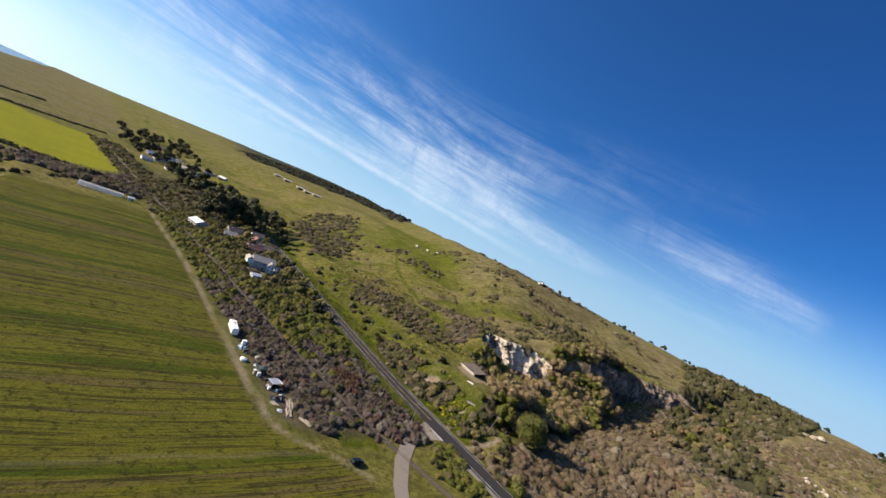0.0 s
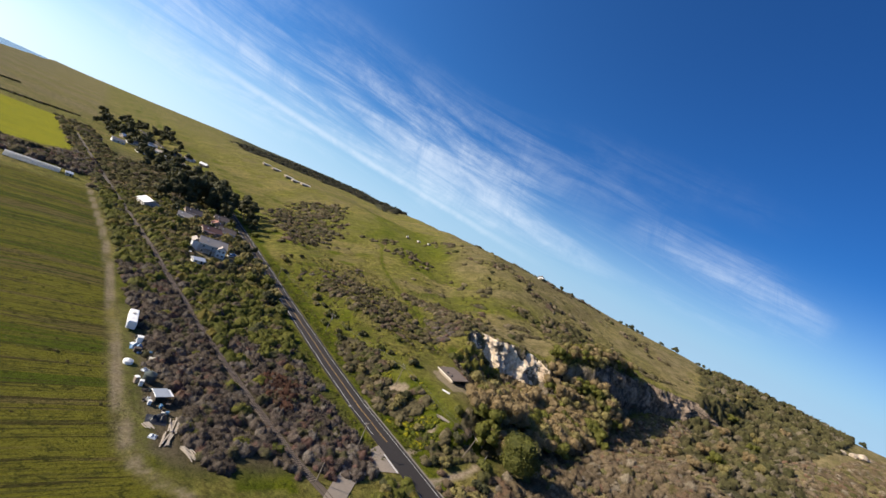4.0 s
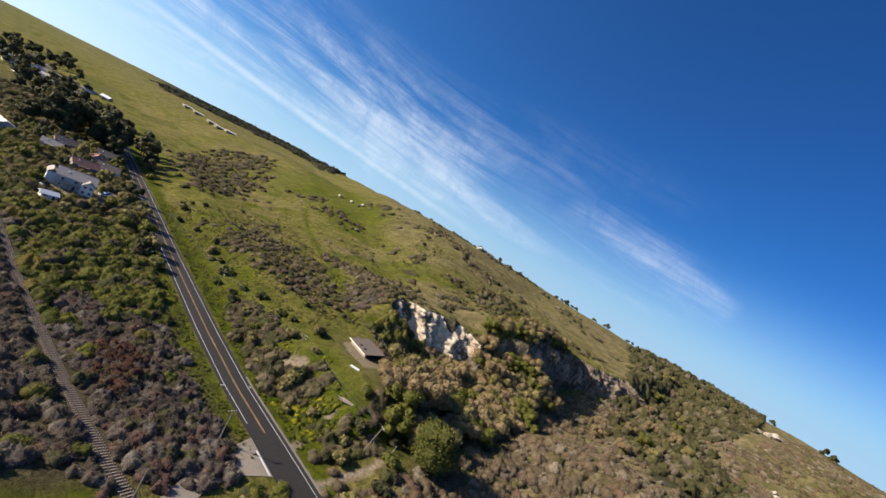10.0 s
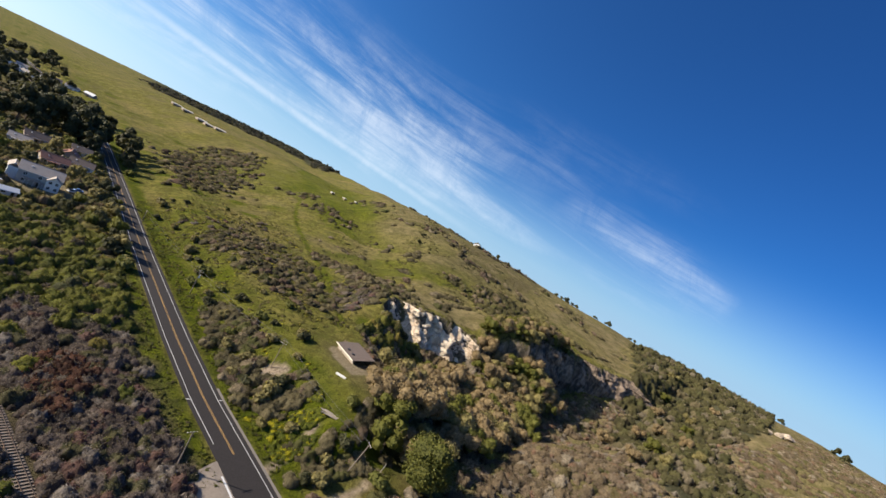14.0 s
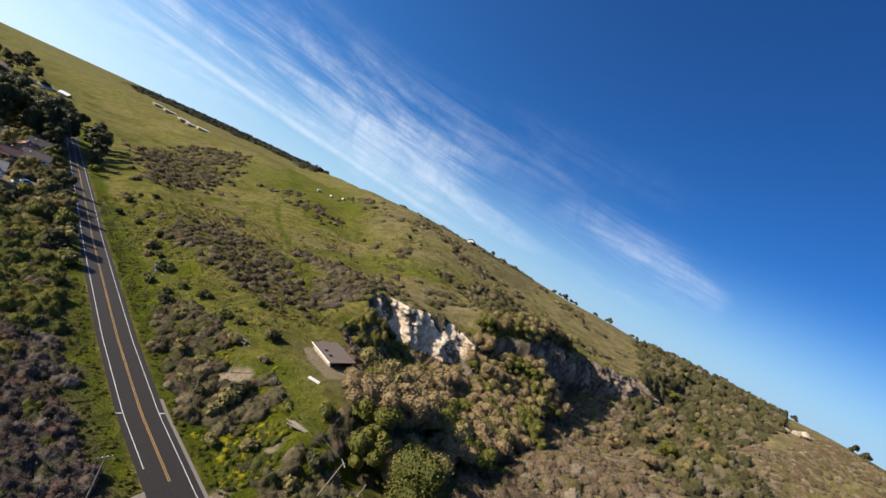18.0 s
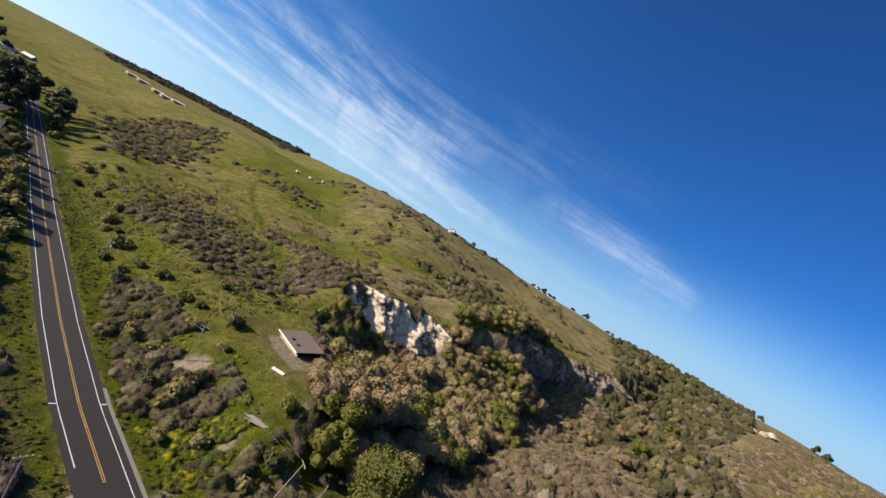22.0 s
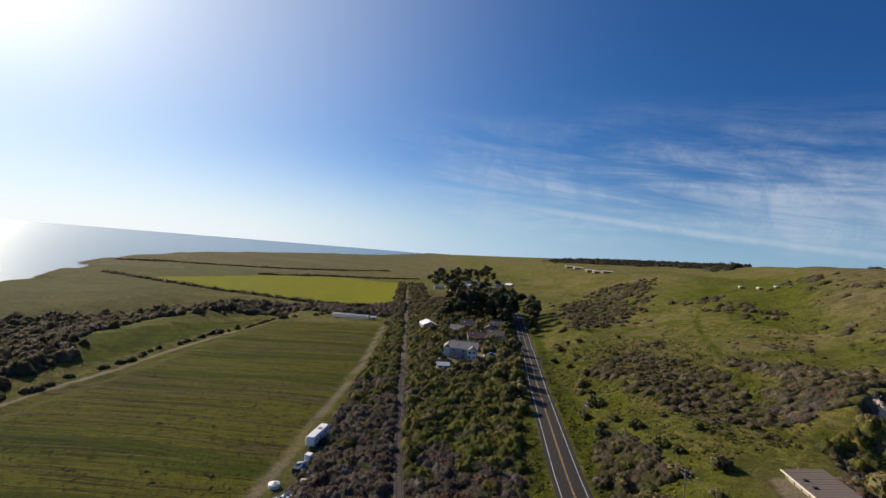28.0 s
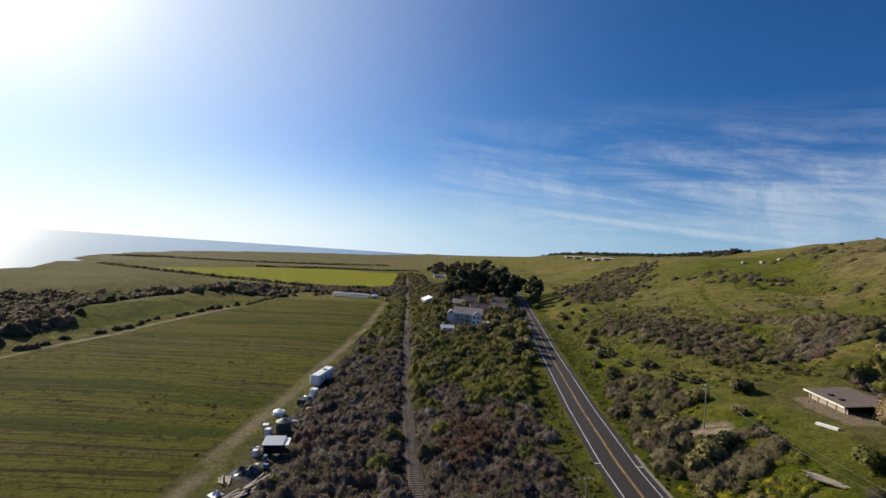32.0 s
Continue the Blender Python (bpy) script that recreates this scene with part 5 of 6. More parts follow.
SHRUB = [plant("shrub", 200 + i, 330, 0.30, lumps_of(200 + i, 5, 1.5, 0.7, 1.8, 0.9, 1.5), 0.15, M[m], l, "shrub") for i, (m, l) in enumerate((
    ("scrub_olive", "olive green shrub alone in the grass"), ("tree_dark", "dark green shrub alone in the grass"), ("scrub_green", "green leafy shrub in the grass beside the highway"), ("scrub_olive", "grey-olive rounded shrub in the grass")))]
shrub_spots = [(57, 200, 1.2), (61, 196, 1.0), (52, 172, 1.2), (55, 140, 1.1), (62, 246, 1.2), (58, 262, 1.1), (70, 262, 1.0), (63, 118, 1.2), (46.5, 104, 1.0), (47, 122, 0.9), (50, 146, 0.9), (66, 104, 0.8), (132, 132, 1.6), (138, 130, 1.7), (144, 128, 1.6), (126, 134, 1.4), (149, 126, 1.5), (80, 296, 1.1), (106, 302, 1.0), (72, 212, 0.9), (66, 224, 1.3), (64, 151, 1.2), (66, 134, 1.0), (74, 116, 1.3), (53, 111, 1.2), (56, 93, 1.5), (80, 142, 0.9), (73, 302, 0.9), (57, 182, 1.1), (49, 98, 1.1), (71, 75, 1.2), (83, 80, 1.0),
               (52, 74, 1.1), (62, 62, 1.2), (60, 163, 1.0), (49, 88, 1.2), (74, 155, 0.9), (101, 161, 0.8), (53, 128, 1.0), (50, 119, 1.1), (55, 160, 1.0), (68, 128, 0.8), (90, 160, 0.7), (52, 54, 1.2), (57, 60, 1.2), (49, 56, 0.9), (66, 50, 1.3), (46, 78, 0.8),
               (24, 230, 2.2), (27.5, 192, 2.3), (24, 200, 1.6), (27, 256, 2.0), (59.5, 209, 1.6), (53, 151, 1.4), (59.7, 181, 1.5), (65, 290, 1.7), (53.7, 91, 1.7), (73, 115.5, 1.3), (28, 176, 1.6), (31, 215, 1.4), (29, 245, 1.3), (33, 262, 1.3), (35, 290, 1.4), (30, 225, 1.2), (36, 320, 1.5), (38, 345, 1.4), (24, 160, 1.2), (46, 40, 1.4), (52, 38, 1.5), (58, 42, 1.4), (44, 20, 1.4), (50, 25, 1.6), (20, 45, 0.9), (14, 38, 0.8), (24, 38, 0.8)]
grow(SHRUB, shrub_spots, "single shrubs in the grass")


# ---- the quarry and the bluff ----
def crack(x, z, seed):
    near = noise.voronoi(Vector((x * 0.42, z * 0.30, seed + 3)))[0]
    return 3.4 * min(near[1] - near[0], 0.5) - 0.8


def rock_face(name, x0, x1, low, high, mat, label, seed, rib=1.5):
    """A broken face of rock set against the bluff."""
    r = np.random.default_rng(seed)
    nx, nz = int((x1 - x0) / 0.6), 28
    rows = []
    lumps = r.normal(size=(nz + 8, nx + 12))
    for j in range(nz + 1):
        f = j / nz
        for i in range(nx + 1):
            x = x0 + (x1 - x0) * i / nx
            edge = min(i, nx - i) / nx
            top = float(ground_z(x, cliff_y(x) + 1.0)) - 0.6 - 2.2 * max(0.0, noise.noise(Vector((x * 0.16, 3.0, seed)))) - 3.0 * max(0.0, 1 - edge * 7)
            base = float(ground_z(x, cliff_y(x) - low)) - 0.5
            z = base + (top - base) * f
            big = noise.ridged_multi_fractal(Vector((x * 0.085, z * 0.05, seed)), 0.9, 2.1, 4, 1.0, 2.0)
            fine = noise.fractal(Vector((x * 0.62, z * 0.40, seed + 9)), 0.55, 2.2, 5)
            out = low * (1 - f) ** 1.4 - 0.6 + rib * (min(big, 1.8) - 0.9) * (0.35 + math.sin(f * 2.6)) + 1.1 * fine + 2.6 * (noise.voronoi(Vector((x * 0.22, z * 0.16, seed)))[0][0] - 0.45) + crack(x, z, seed) + 0.22 * lumps[j, i]
            taper = min(1, edge * 4.5 + 0.12)
            rows.append((x + 0.25 * lumps[j + 1, i + 2], float(cliff_y(x)) - 1.3 - out * taper - high * math.sin(f * 3.1) * taper, base + (top - base) * f + 0.2 * lumps[j, i + 3]))
    k = nx + 1
    faces = [(j * k + i, j * k + i + 1, (j + 1) * k + i + 1, (j + 1) * k + i) for j in range(nz) for i in range(nx)]
    me = raw_mesh(name, np.array(rows), faces, [mat])
    return tagged(new(name, me), label, "rock face", kind="structure")


def stone(name, pale, dark, scale):
    mat, n, bsdf = material(name)
    place = n.add("ShaderNodeNewGeometry").outputs["Position"]
    big = n.noise(n.scaled(place, 1, 1, 0.45), scale, 7.0, 0.7, 0.5)
    fine = n.noise(place, scale * 5, 6.0, 0.7)
    c = n.mix(n.ramp(big, 0.38, 0.62), dark, pale)
    c = n.mix(n.ramp(fine, 0.5, 0.72, 0.0, 0.75), c, tuple(v * 0.45 for v in dark))
    n.put(bsdf.inputs["Base Color"], c)
    bsdf.inputs["Roughness"].default_value = 0.95
    bumped(n, bsdf, n.math("ADD", n.math("MULTIPLY", big, 0.4), n.math("MULTIPLY", fine, 0.5)), 1.0, 0.5)
    return mat


M["quarry"] = stone("quarry_rock", (0.74, 0.63, 0.48), (0.46, 0.35, 0.245), 0.30)
M["bluff"] = stone("bluff_rock", (0.30, 0.225, 0.165), (0.055, 0.043, 0.033), 0.20)
rock_face("rock_wall_quarry", 135, 184, 7.5, 0.4, M["quarry"], "bare cream-white quarry face", 3, 3.2)
rock_face("rock_wall_bluff", 212, 268, 5.0, 2.6, M["bluff"], "dark overhanging rock bluff above the valley", 4, 5.0)
rock_face("rock_wall_east", 266, 334, 6.5, 1.6, M["bluff"], "brown and pink rock outcrop above the valley", 5, 4.0)


def boulder(x, y, size, mat, label, seed):
    b = bmesh.new()
    bmesh.ops.create_icosphere(b, subdivisions=2, radius=1)
    r = random.Random(seed)
    ax = [Vector((r.uniform(-1, 1), r.uniform(-1, 1), r.uniform(-1, 1))).normalized() for _ in range(9)]
    for v in b.verts:
        cut = min([1.0] + [0.62 / max(v.co.dot(a), 0.01) for a in ax])
        v.co = Vector((v.co.x * 1.2, v.co.y, v.co.z * 0.85)) * cut * size
    ob = part("boulder", b, mat)
    ob.matrix_basis = pose(x, y, float(ground_z(x, y)) + size * 0.3, 0, 0, r.uniform(0, 360))
    return tagged(ob, label, "boulder", "boulders")


for i, (x, y, sz) in enumerate(((203, 94, 1.8), (215, 90, 2.2), (236, 88, 1.8), (262, 84, 1.8), (277, 74, 2.2), (281, 71, 1.8), (292, 66, 1.8), (245, 80, 1.6))):
    boulder(x, y, sz, M["bluff"], "weathered grey boulder at the foot of the bluff", i)
for i, (x, y, sz) in enumerate(((92, 84, 0.8), (94, 79, 0.7), (90, 76, 0.6))):
    boulder(x, y, sz, M["quarry"], "pale rock standing out of the grass", 50 + i)
M["knoll_rock"] = stone("knoll_rock", (0.46, 0.385, 0.295), (0.20, 0.16, 0.12), 0.5)
rk = random.Random(23)
for i in range(34):
    f = rk.random()
    boulder(272 - 25 * f + rk.uniform(-2.6, 2.6), -26 - 40 * f + rk.uniform(-3, 3), rk.uniform(0.5, 2.2), M["knoll_rock"], "pale weathered rock on the brow of the knoll", 80 + i)
for i, (x, y, sz) in enumerate(((383, -10, 4.6), (379, -6, 3.0), (374, -1, 2.4), (387, -13, 2.6))):
    boulder(x, y, sz, M["knoll_rock"], "pale rock standing on the ridge above the valley", 130 + i)


# ---- buildings ----
def window(parent, x, y, z, w, h, turn):
    """A window on a wall: its frame stands proud, with a pane in it."""
    m = pose(x, y, z, 0, 0, turn)
    b = bmesh.new()
    for dx, dz, sx, sz in ((0, -h / 2, w + 0.2, 0.1), (0, h / 2, w + 0.2, 0.1), (-w / 2, 0, 0.1, h), (w / 2, 0, 0.1, h), (0, 0, 0.06, h)):
        box(sx, 0.12, sz, (dx, 0, dz - sz / 2), 0.01, bm=b)
    f = part("window_frame", b, M["white_paint"], parent)
    f.matrix_basis = m
    p = part("pane", box(w, 0.05, h, (0, 0.02, -h / 2), 0), M["glass"], f)
    return f, p


def house(x, y, turn, sx, sy, wall_h, rise, walls, roof, label, category="house", storeys=1, chimney=True, group="houses"):
    top = thing("house", x, y, turn, -0.1, label, category, group)
    part("wall", box(sx, sy, wall_h, (0, 0, 0), 0.03), M[walls], top)
    for s in (-1, 1):
        b = bmesh.new()
        v = [b.verts.new((s * (sx / 2 - 0.05), -sy / 2, wall_h)), b.verts.new((s * (sx / 2 - 0.05), sy / 2, wall_h)), b.verts.new((s * (sx / 2 - 0.05), 0, wall_h + rise - 0.05)),
             b.verts.new((s * (sx / 2 - 0.3), -sy / 2, wall_h)), b.verts.new((s * (sx / 2 - 0.3), sy / 2, wall_h)), b.verts.new((s * (sx / 2 - 0.3), 0, wall_h + rise - 0.05))]
        b.faces.new(v[:3]), b.faces.new(v[3:]), b.faces.new((v[0], v[2], v[5], v[3])), b.faces.new((v[1], v[2], v[5], v[4]))
        part("gable", b, M[walls], top)
    rf = part("roof", gable(sx, sy, wall_h, rise, 0.5), M[roof], top)
    for s in (-1, 1):
        part("gutter", box(sx + 1.0, 0.14, 0.2, (0, s * (sy / 2 + 0.5), wall_h - rise * 0.5 / (sy / 2) - 0.08), 0.01), M["white_paint"], top)
    if chimney:
        part("chimney", box(0.8, 0.8, 1.6, (sx * 0.22, sy * 0.12, wall_h + rise * 0.7), 0.03), M["tan_wall"], rf)
    if chimney:
        porch = part("porch_roof", box(sx * 0.45, 2.4, 0.14, (-sx * 0.1, -sy / 2 - 1.2, min(wall_h, 3.0) - 0.5), 0.02), M[roof], top)
        for px in (-0.3, 0.1):
            part("porch_post", box(0.14, 0.14, min(wall_h, 3.0) - 0.5, (sx * px, -sy / 2 - 2.2, 0), 0.01), M["white_paint"], porch)
        part("roof_ridge", box(sx + 0.9, 0.3, 0.1, (0, 0, wall_h + rise + 0.14), 0.02), M["brown_roof"], rf)
        part("skylight", box(0.9, 0.9, 0.5, (-sx * 0.25, -sy * 0.2, wall_h + rise * 0.5), 0.03), M["white_paint"], rf)
    n = max(2, int(sx / 4))
    for k in range(storeys):
        zc = 1.6 + k * 2.8
        for i in range(n):
            px = -sx / 2 + (i + 0.5) * sx / n
            if k == 0 and i == n // 2:
                part("door", box(1.0, 0.08, 2.1, (px, -sy / 2 - 0.05, 0.1), 0.02), M["dark_wood"], top)
            else:
                window(top, px, -sy / 2 - 0.05, zc, 1.4, 1.3, 0)
            window(top, px, sy / 2 + 0.05, zc, 1.3, 1.2, 180)
        for s in (-1, 1):
            window(top, s * (sx / 2 + 0.05), 0, zc, 1.4, 1.2, 90 * s)
    return top


big = house(3.5, 252, -4, 15.5, 10, 6.0, 3.0, "grey_paint", "grey_roof", "large two-storey grey house with a white gable end", storeys=2)
part("annexe", box(3.6, 8, 5.4, (-9.5, 0.5, 0), 0.05), M["white_paint"], big, "white weatherboard end of the house")
part("annexe_roof", gable(8.4, 4.0, 5.4, 1.6, 0.3), M["grey_roof"], big, "weathered shingle roof of the annexe").matrix_basis = pose(-9.5, 0.5, 0, 0, 0, 90)
part("wing", box(5.2, 11.4, 5.2, (5.0, -1.0, 0), 0.05), M["white_paint"], big, "white weatherboard wing of the house")
part("wing_roof", gable(12.4, 5.2, 5.2, 2.0, 0.35), M["grey_roof"], big, "weathered shingle roof of the wing").matrix_basis = pose(5.0, -1.0, 0, 0, 0, 90)
for i in range(2):
    b = bmesh.new()
    b.faces.new([b.verts.new(p) for p in ((2.4, -6.68 + 11.36 * i, 5.2), (7.6, -6.68 + 11.36 * i, 5.2), (5.0, -6.68 + 11.36 * i, 7.15))])
    part("gable", b, M["white_paint"], big)
    for px in (3.7, 6.3):
        window(big, px, -6.75 + 11.5 * i, 1.6 + 2.6 * i, 1.2, 1.3, 180 * i)
for px in (3.8, 6.2):
    window(big, px, -6.75, 4.2, 1.2, 1.2, 0)
for px in (-1.0, 2.0):
    for k in (1.5, 4.1):
        window(big, -11.33, px, k, 1.3, 1.2, -90)
part("deck", box(6, 2.6, 0.25, (-2.4, -6.3, 2.9), 0.03), M["pale_wood"], big, "wooden upstairs deck")
for i in range(4):
    part("post", box(0.16, 0.16, 2.9, (-5.2 + i * 1.85, -7.4, 0), 0.01), M["white_paint"], big)
house(12, 304, 8, 13, 9, 3.2, 2.6, "tan_wall", "red_roof", "low tan house with a faded red roof")
house(26, 318, -10, 12, 8, 3.2, 2.4, "white_paint", "brown_roof", "white house with a brown roof beside the highway")
house(22, 336, 80, 11, 8, 3.2, 2.6, "tan_wall", "red_roof", "tan cottage with a red-brown roof under the trees")
house(6, 352, 5, 12, 9, 3.2, 2.6, "tan_wall", "brown_roof", "brown house at the edge of the grove")
house(30, 362, -5, 11, 8, 3.2, 2.4, "cream", "brown_roof", "cream house in the shade of the trees")
house(-2, 330, -8, 10, 7, 3.0, 2.2, "grey_paint", "grey_roof", "small grey house among bushes")
house(-25, 344, 108, 13, 11, 3.0, 2.4, "grey_paint", "white_paint", "long barn with a bright white roof", "barn", chimney=False)
house(-7, 226, 10, 6, 4, 2.2, 1.0, "white_paint", "white_paint", "small white shed behind the shrubs", "shed", chimney=False)
rv = random.Random(5)
for i, (x, y) in enumerate(((-40, 700), (-22, 735), (-4, 760), (12, 742), (30, 775), (-30, 790), (8, 815), (44, 830), (76, 768), (60, 800), (-15, 660), (18, 690))):
    house(x, y, rv.uniform(-40, 40), rv.uniform(11, 16), 9, 3.4, 2.6, ("white_paint", "cream", "tan_wall")[i % 3], ("grey_roof", "brown_roof", "white_paint")[i % 3], "small pale house in the far village", group="village houses", chimney=False)
for x, y, t in ((207, 915, 12), (213, 868, 8), (218, 800, 12), (228, 738, 6), (222, 770, 9)):
    house(x, y, t, 17, 8, 2.8, 1.0, "tan_wall", "cream", "long pale farm building on the upper terrace", "barn", group="terrace barns", chimney=False)
for x, y, t in ((258, 430, 70), (263, 411, 74), (266, 393, 68)):
    house(x, y, t, 6, 2.5, 1.5, 0.5, "tan_wall", "cream", "low pale cattle shed on the pasture", "shed", group="pasture sheds", chimney=False)
house(372, 300, 30, 13, 7, 3, 1.8, "white_paint", "grey_roof", "long white house alone on the ridge", group="ridge houses")


def hut():
    top = thing("barn_hut", 90.5, 104.5, 84, -0.15, "low barn with a brown roof and a cream front edge", "barn")
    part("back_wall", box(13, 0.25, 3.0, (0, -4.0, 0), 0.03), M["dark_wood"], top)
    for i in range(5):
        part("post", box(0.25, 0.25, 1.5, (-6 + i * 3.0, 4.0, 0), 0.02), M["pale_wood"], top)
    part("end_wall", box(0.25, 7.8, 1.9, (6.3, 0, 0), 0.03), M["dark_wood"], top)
    for i in range(14):
        part("front_board", box(0.90, 0.1, 1.35 + 0.1 * (i % 3), (-6.2 + i * 0.95, 3.85, 0), 0.02), M["pale_wood"], top)
    roof = part("roof", box(14.4, 9.8, 0.2, (0, 0, 0), 0.03), M["brown_roof"], top)
    roof.matrix_basis = pose(0, 0, 2.45, -9, 0, 0)
    for i in range(12):
        part("roof_seam", box(0.06, 9.7, 0.05, (-6.6 + i * 1.2, 0, 0.2), 0.0), M["brown_roof"], roof)
    part("fascia", box(14.4, 0.18, 0.38, (0, 4.93, 1.55), 0.02), M["cream"], top, "cream-painted front fascia")
    for x in (-2.6, 1.0):
        part("roof_vent", box(0.9, 0.9, 0.55, (x, 2.6, 2.1), 0.05), M["black"], top)
    for i in range(12):
        r = random.Random(i)
        x = -8.4 + r.uniform(-1, 1)
        part("scrap_timber", rod((x, r.uniform(-3, 3), 0.15), (x + r.uniform(-1, 1), r.uniform(-4, 4), r.uniform(0.3, 1.3)), 0.11), M["dark_wood"], top)


hut()


def trough():
    top = thing("water_trough", 75, 89.6, -58, 0.0, "long pale metal water trough in the grass", "trough")
    top.scale = (0.72, 0.72, 0.72)
    b = bmesh.new()
    box(5.2, 1.3, 0.12, (0, 0, 0.1), 0.03, bm=b)
    for s in (-1, 1):
        box(5.2, 0.12, 0.7, (0, s * 0.6, 0.1), 0.03, bm=b)
        box(0.12, 1.3, 0.7, (s * 2.55, 0, 0.1), 0.03, bm=b)
    part("basin", b, M["white_paint"], top)
    part("lid", box(5.0, 1.15, 0.1, (0, 0, 0.66), 0.03), M["white_paint"], top)
    for s in (-1.8, 1.8):
        part("foot", box(0.3, 1.2, 0.2, (s, 0, -0.08), 0.02), M["tan_wall"], top)


trough()


def polytunnel():
    top = thing("polytunnel", -93, 369, -1, -0.1, "long white plastic-covered growing tunnel at the field's end", "greenhouse")
    L, R, k = 30.0, 3.6, 12
    v, fcs = [], []
    for i, x in enumerate(np.linspace(-L / 2, L / 2, 21)):
        sag = 0.06 * (i % 2)
        for j in range(k + 1):
            a = math.pi * j / k
            v.append((x, (R - sag) * math.cos(a), (R - sag) * 0.95 * math.sin(a)))
    for i in range(20):
        for j in range(k):
            p = i * (k + 1) + j
            fcs.append((p, p + 1, p + k + 2, p + k + 1))
    new("cover", raw_mesh("cover", np.array(v), fcs, [M["plastic"]], smooth=True)).parent = top
    for x in np.linspace(-L / 2, L / 2, 11):
        arc = [(x, (R + 0.05) * math.cos(math.pi * j / 8), (R + 0.05) * 0.95 * math.sin(math.pi * j / 8)) for j in range(9)]
        tube("hoop", arc, 0.06, M["grey_metal"], 5).parent = top
    for s in (-1, 1):
        b = bmesh.new()
        b.faces.new([b.verts.new((s * (L / 2 - 0.05), (R - 0.05) * math.cos(math.pi * j / 8), (R - 0.05) * 0.95 * math.sin(math.pi * j / 8))) for j in range(9)])
        end = part("end_wall", b, M["plastic"], top)
        part("door", box(0.08, 1.8, 2.2, (s * (L / 2 + 0.05), 0, 0.1), 0.02), M["pale_wood"], end)


polytunnel()
house(-73, 366, 5, 4, 3, 2.2, 0.8, "cream", "white_paint", "small pale shed beside the growing tunnel", "shed", chimney=False, group="sheds")


# ---- the camp beside the field track ----
def wheel(parent, x, y, z, r, w):
    t = part("tyre", rod((x, y - w / 2, z), (x, y + w / 2, z), r, sides=16), M["rubber"], parent)
    part("rim", rod((x, y - w / 2 - 0.02, z), (x, y + w / 2 + 0.02, z), r * 0.55, sides=12), M["grey_metal"], t)


def caravan():
    top = thing("caravan", -41.6, 132, 84, 0.0, "long white travel trailer parked beside the field track", "trailer")
    b = box(11.5, 3.0, 2.9, (0, 0, 0.6), 0.3)
    part("body", b, M["white_paint"], top)
    part("stripe", box(11.0, 3.04, 0.3, (0, 0, 1.3), 0.02), M["grey_paint"], top)
    part("roof_box", box(1.2, 1.0, 0.35, (1.5, 0, 3.45), 0.08), M["grey_paint"], top, "grey air conditioner")
    part("roof_hatch", box(0.8, 0.8, 0.15, (-2.5, 0.2, 3.48), 0.04), M["white_paint"], top)
    for px in (-4, -1.5, 2.5, 4.4):
        for s in (-1, 1):
            window(top, px, s * 1.53, 2.3, 1.2, 0.8, 0 if s < 0 else 180)
    part("door", box(0.8, 0.06, 1.9, (0.6, -1.54, 0.75), 0.02), M["cream"], top)
    for px in (-0.6, 0.6):
        for s in (-1, 1):
            wheel(top, px, s * 1.3, 0.4, 0.4, 0.25)
    part("hitch", rod((5.7, 0, 0.6), (7.2, 0, 0.5), 0.08), M["black"], top)


caravan()


def tank(x, y, r, h, mat, label):
    top = thing("water_tank", x, y, 0, -0.05, label, "tank", "water tanks")
    part("shell", rod((0, 0, 0), (0, 0, h), r, sides=28), M[mat], top)
    b = bmesh.new()
    rod((0, 0, h - 0.02), (0, 0, h + r * 0.28), r * 1.03, r * 0.35, 28, b)
    rod((0, 0, h + r * 0.27), (0, 0, h + r * 0.36), r * 0.36, r * 0.2, 20, b)
    part("lid", b, M[mat], top)
    for k in range(3):
        part("band", rod((0, 0, h * (0.2 + 0.3 * k)), (0, 0, h * (0.2 + 0.3 * k) + 0.1), r + 0.04, sides=28), M[mat], top)


tank(-43.2, 103.5, 1.35, 1.0, "white_paint", "low round white water tank beside the track")
tank(-38.2, 94.0, 1.7, 2.5, "tank_green", "tall dark green water tank with a domed lid")


def camp_shed():
    top = thing("shed", -36.2, 84.5, 12, -0.05, "dark open-sided shed with a flat grey metal roof", "shed", "sheds")
    for sx in (-1, 1):
        for sy in (-1, 1):
            part("post", box(0.2, 0.2, 2.2, (sx * 1.7, sy * 1.7, 0), 0.02), M["dark_wood"], top)
    part("back_wall", box(3.6, 0.15, 2.1, (0, 1.7, 0), 0.02), M["dark_wood"], top)
    part("side_wall", box(0.15, 3.4, 2.0, (-1.7, 0, 0), 0.02), M["dark_wood"], top)
    part("workbench", box(2.6, 1.2, 0.9, (0.2, 0.7, 0), 0.04), M["dark_wood"], top)
    part("roof", box(4.1, 4.0, 0.12, (0, 0, 2.2), 0.03), M["grey_metal"], top).rotation_euler = (radians(4), 0, 0)
    part("skylight", box(1.0, 3.6, 0.08, (2.5, 0, 1.95), 0.02), M["white_paint"], top, "white plastic lean-to sheet")


camp_shed()


def cabinet(x, y, sx, sy, sz, mat, label, name="storage_bin"):
    top = thing(name, x, y, random.uniform(-20, 20), -0.05, label, "storage bin", "storage bins")
    part("body", box(sx, sy, sz, (0, 0, 0.1), 0.08), M[mat], top)
    part("lid", box(sx + 0.1, sy + 0.1, 0.15, (0, 0, sz + 0.1), 0.04), M["white_paint" if "lid" in label or "white" in label else mat], top)


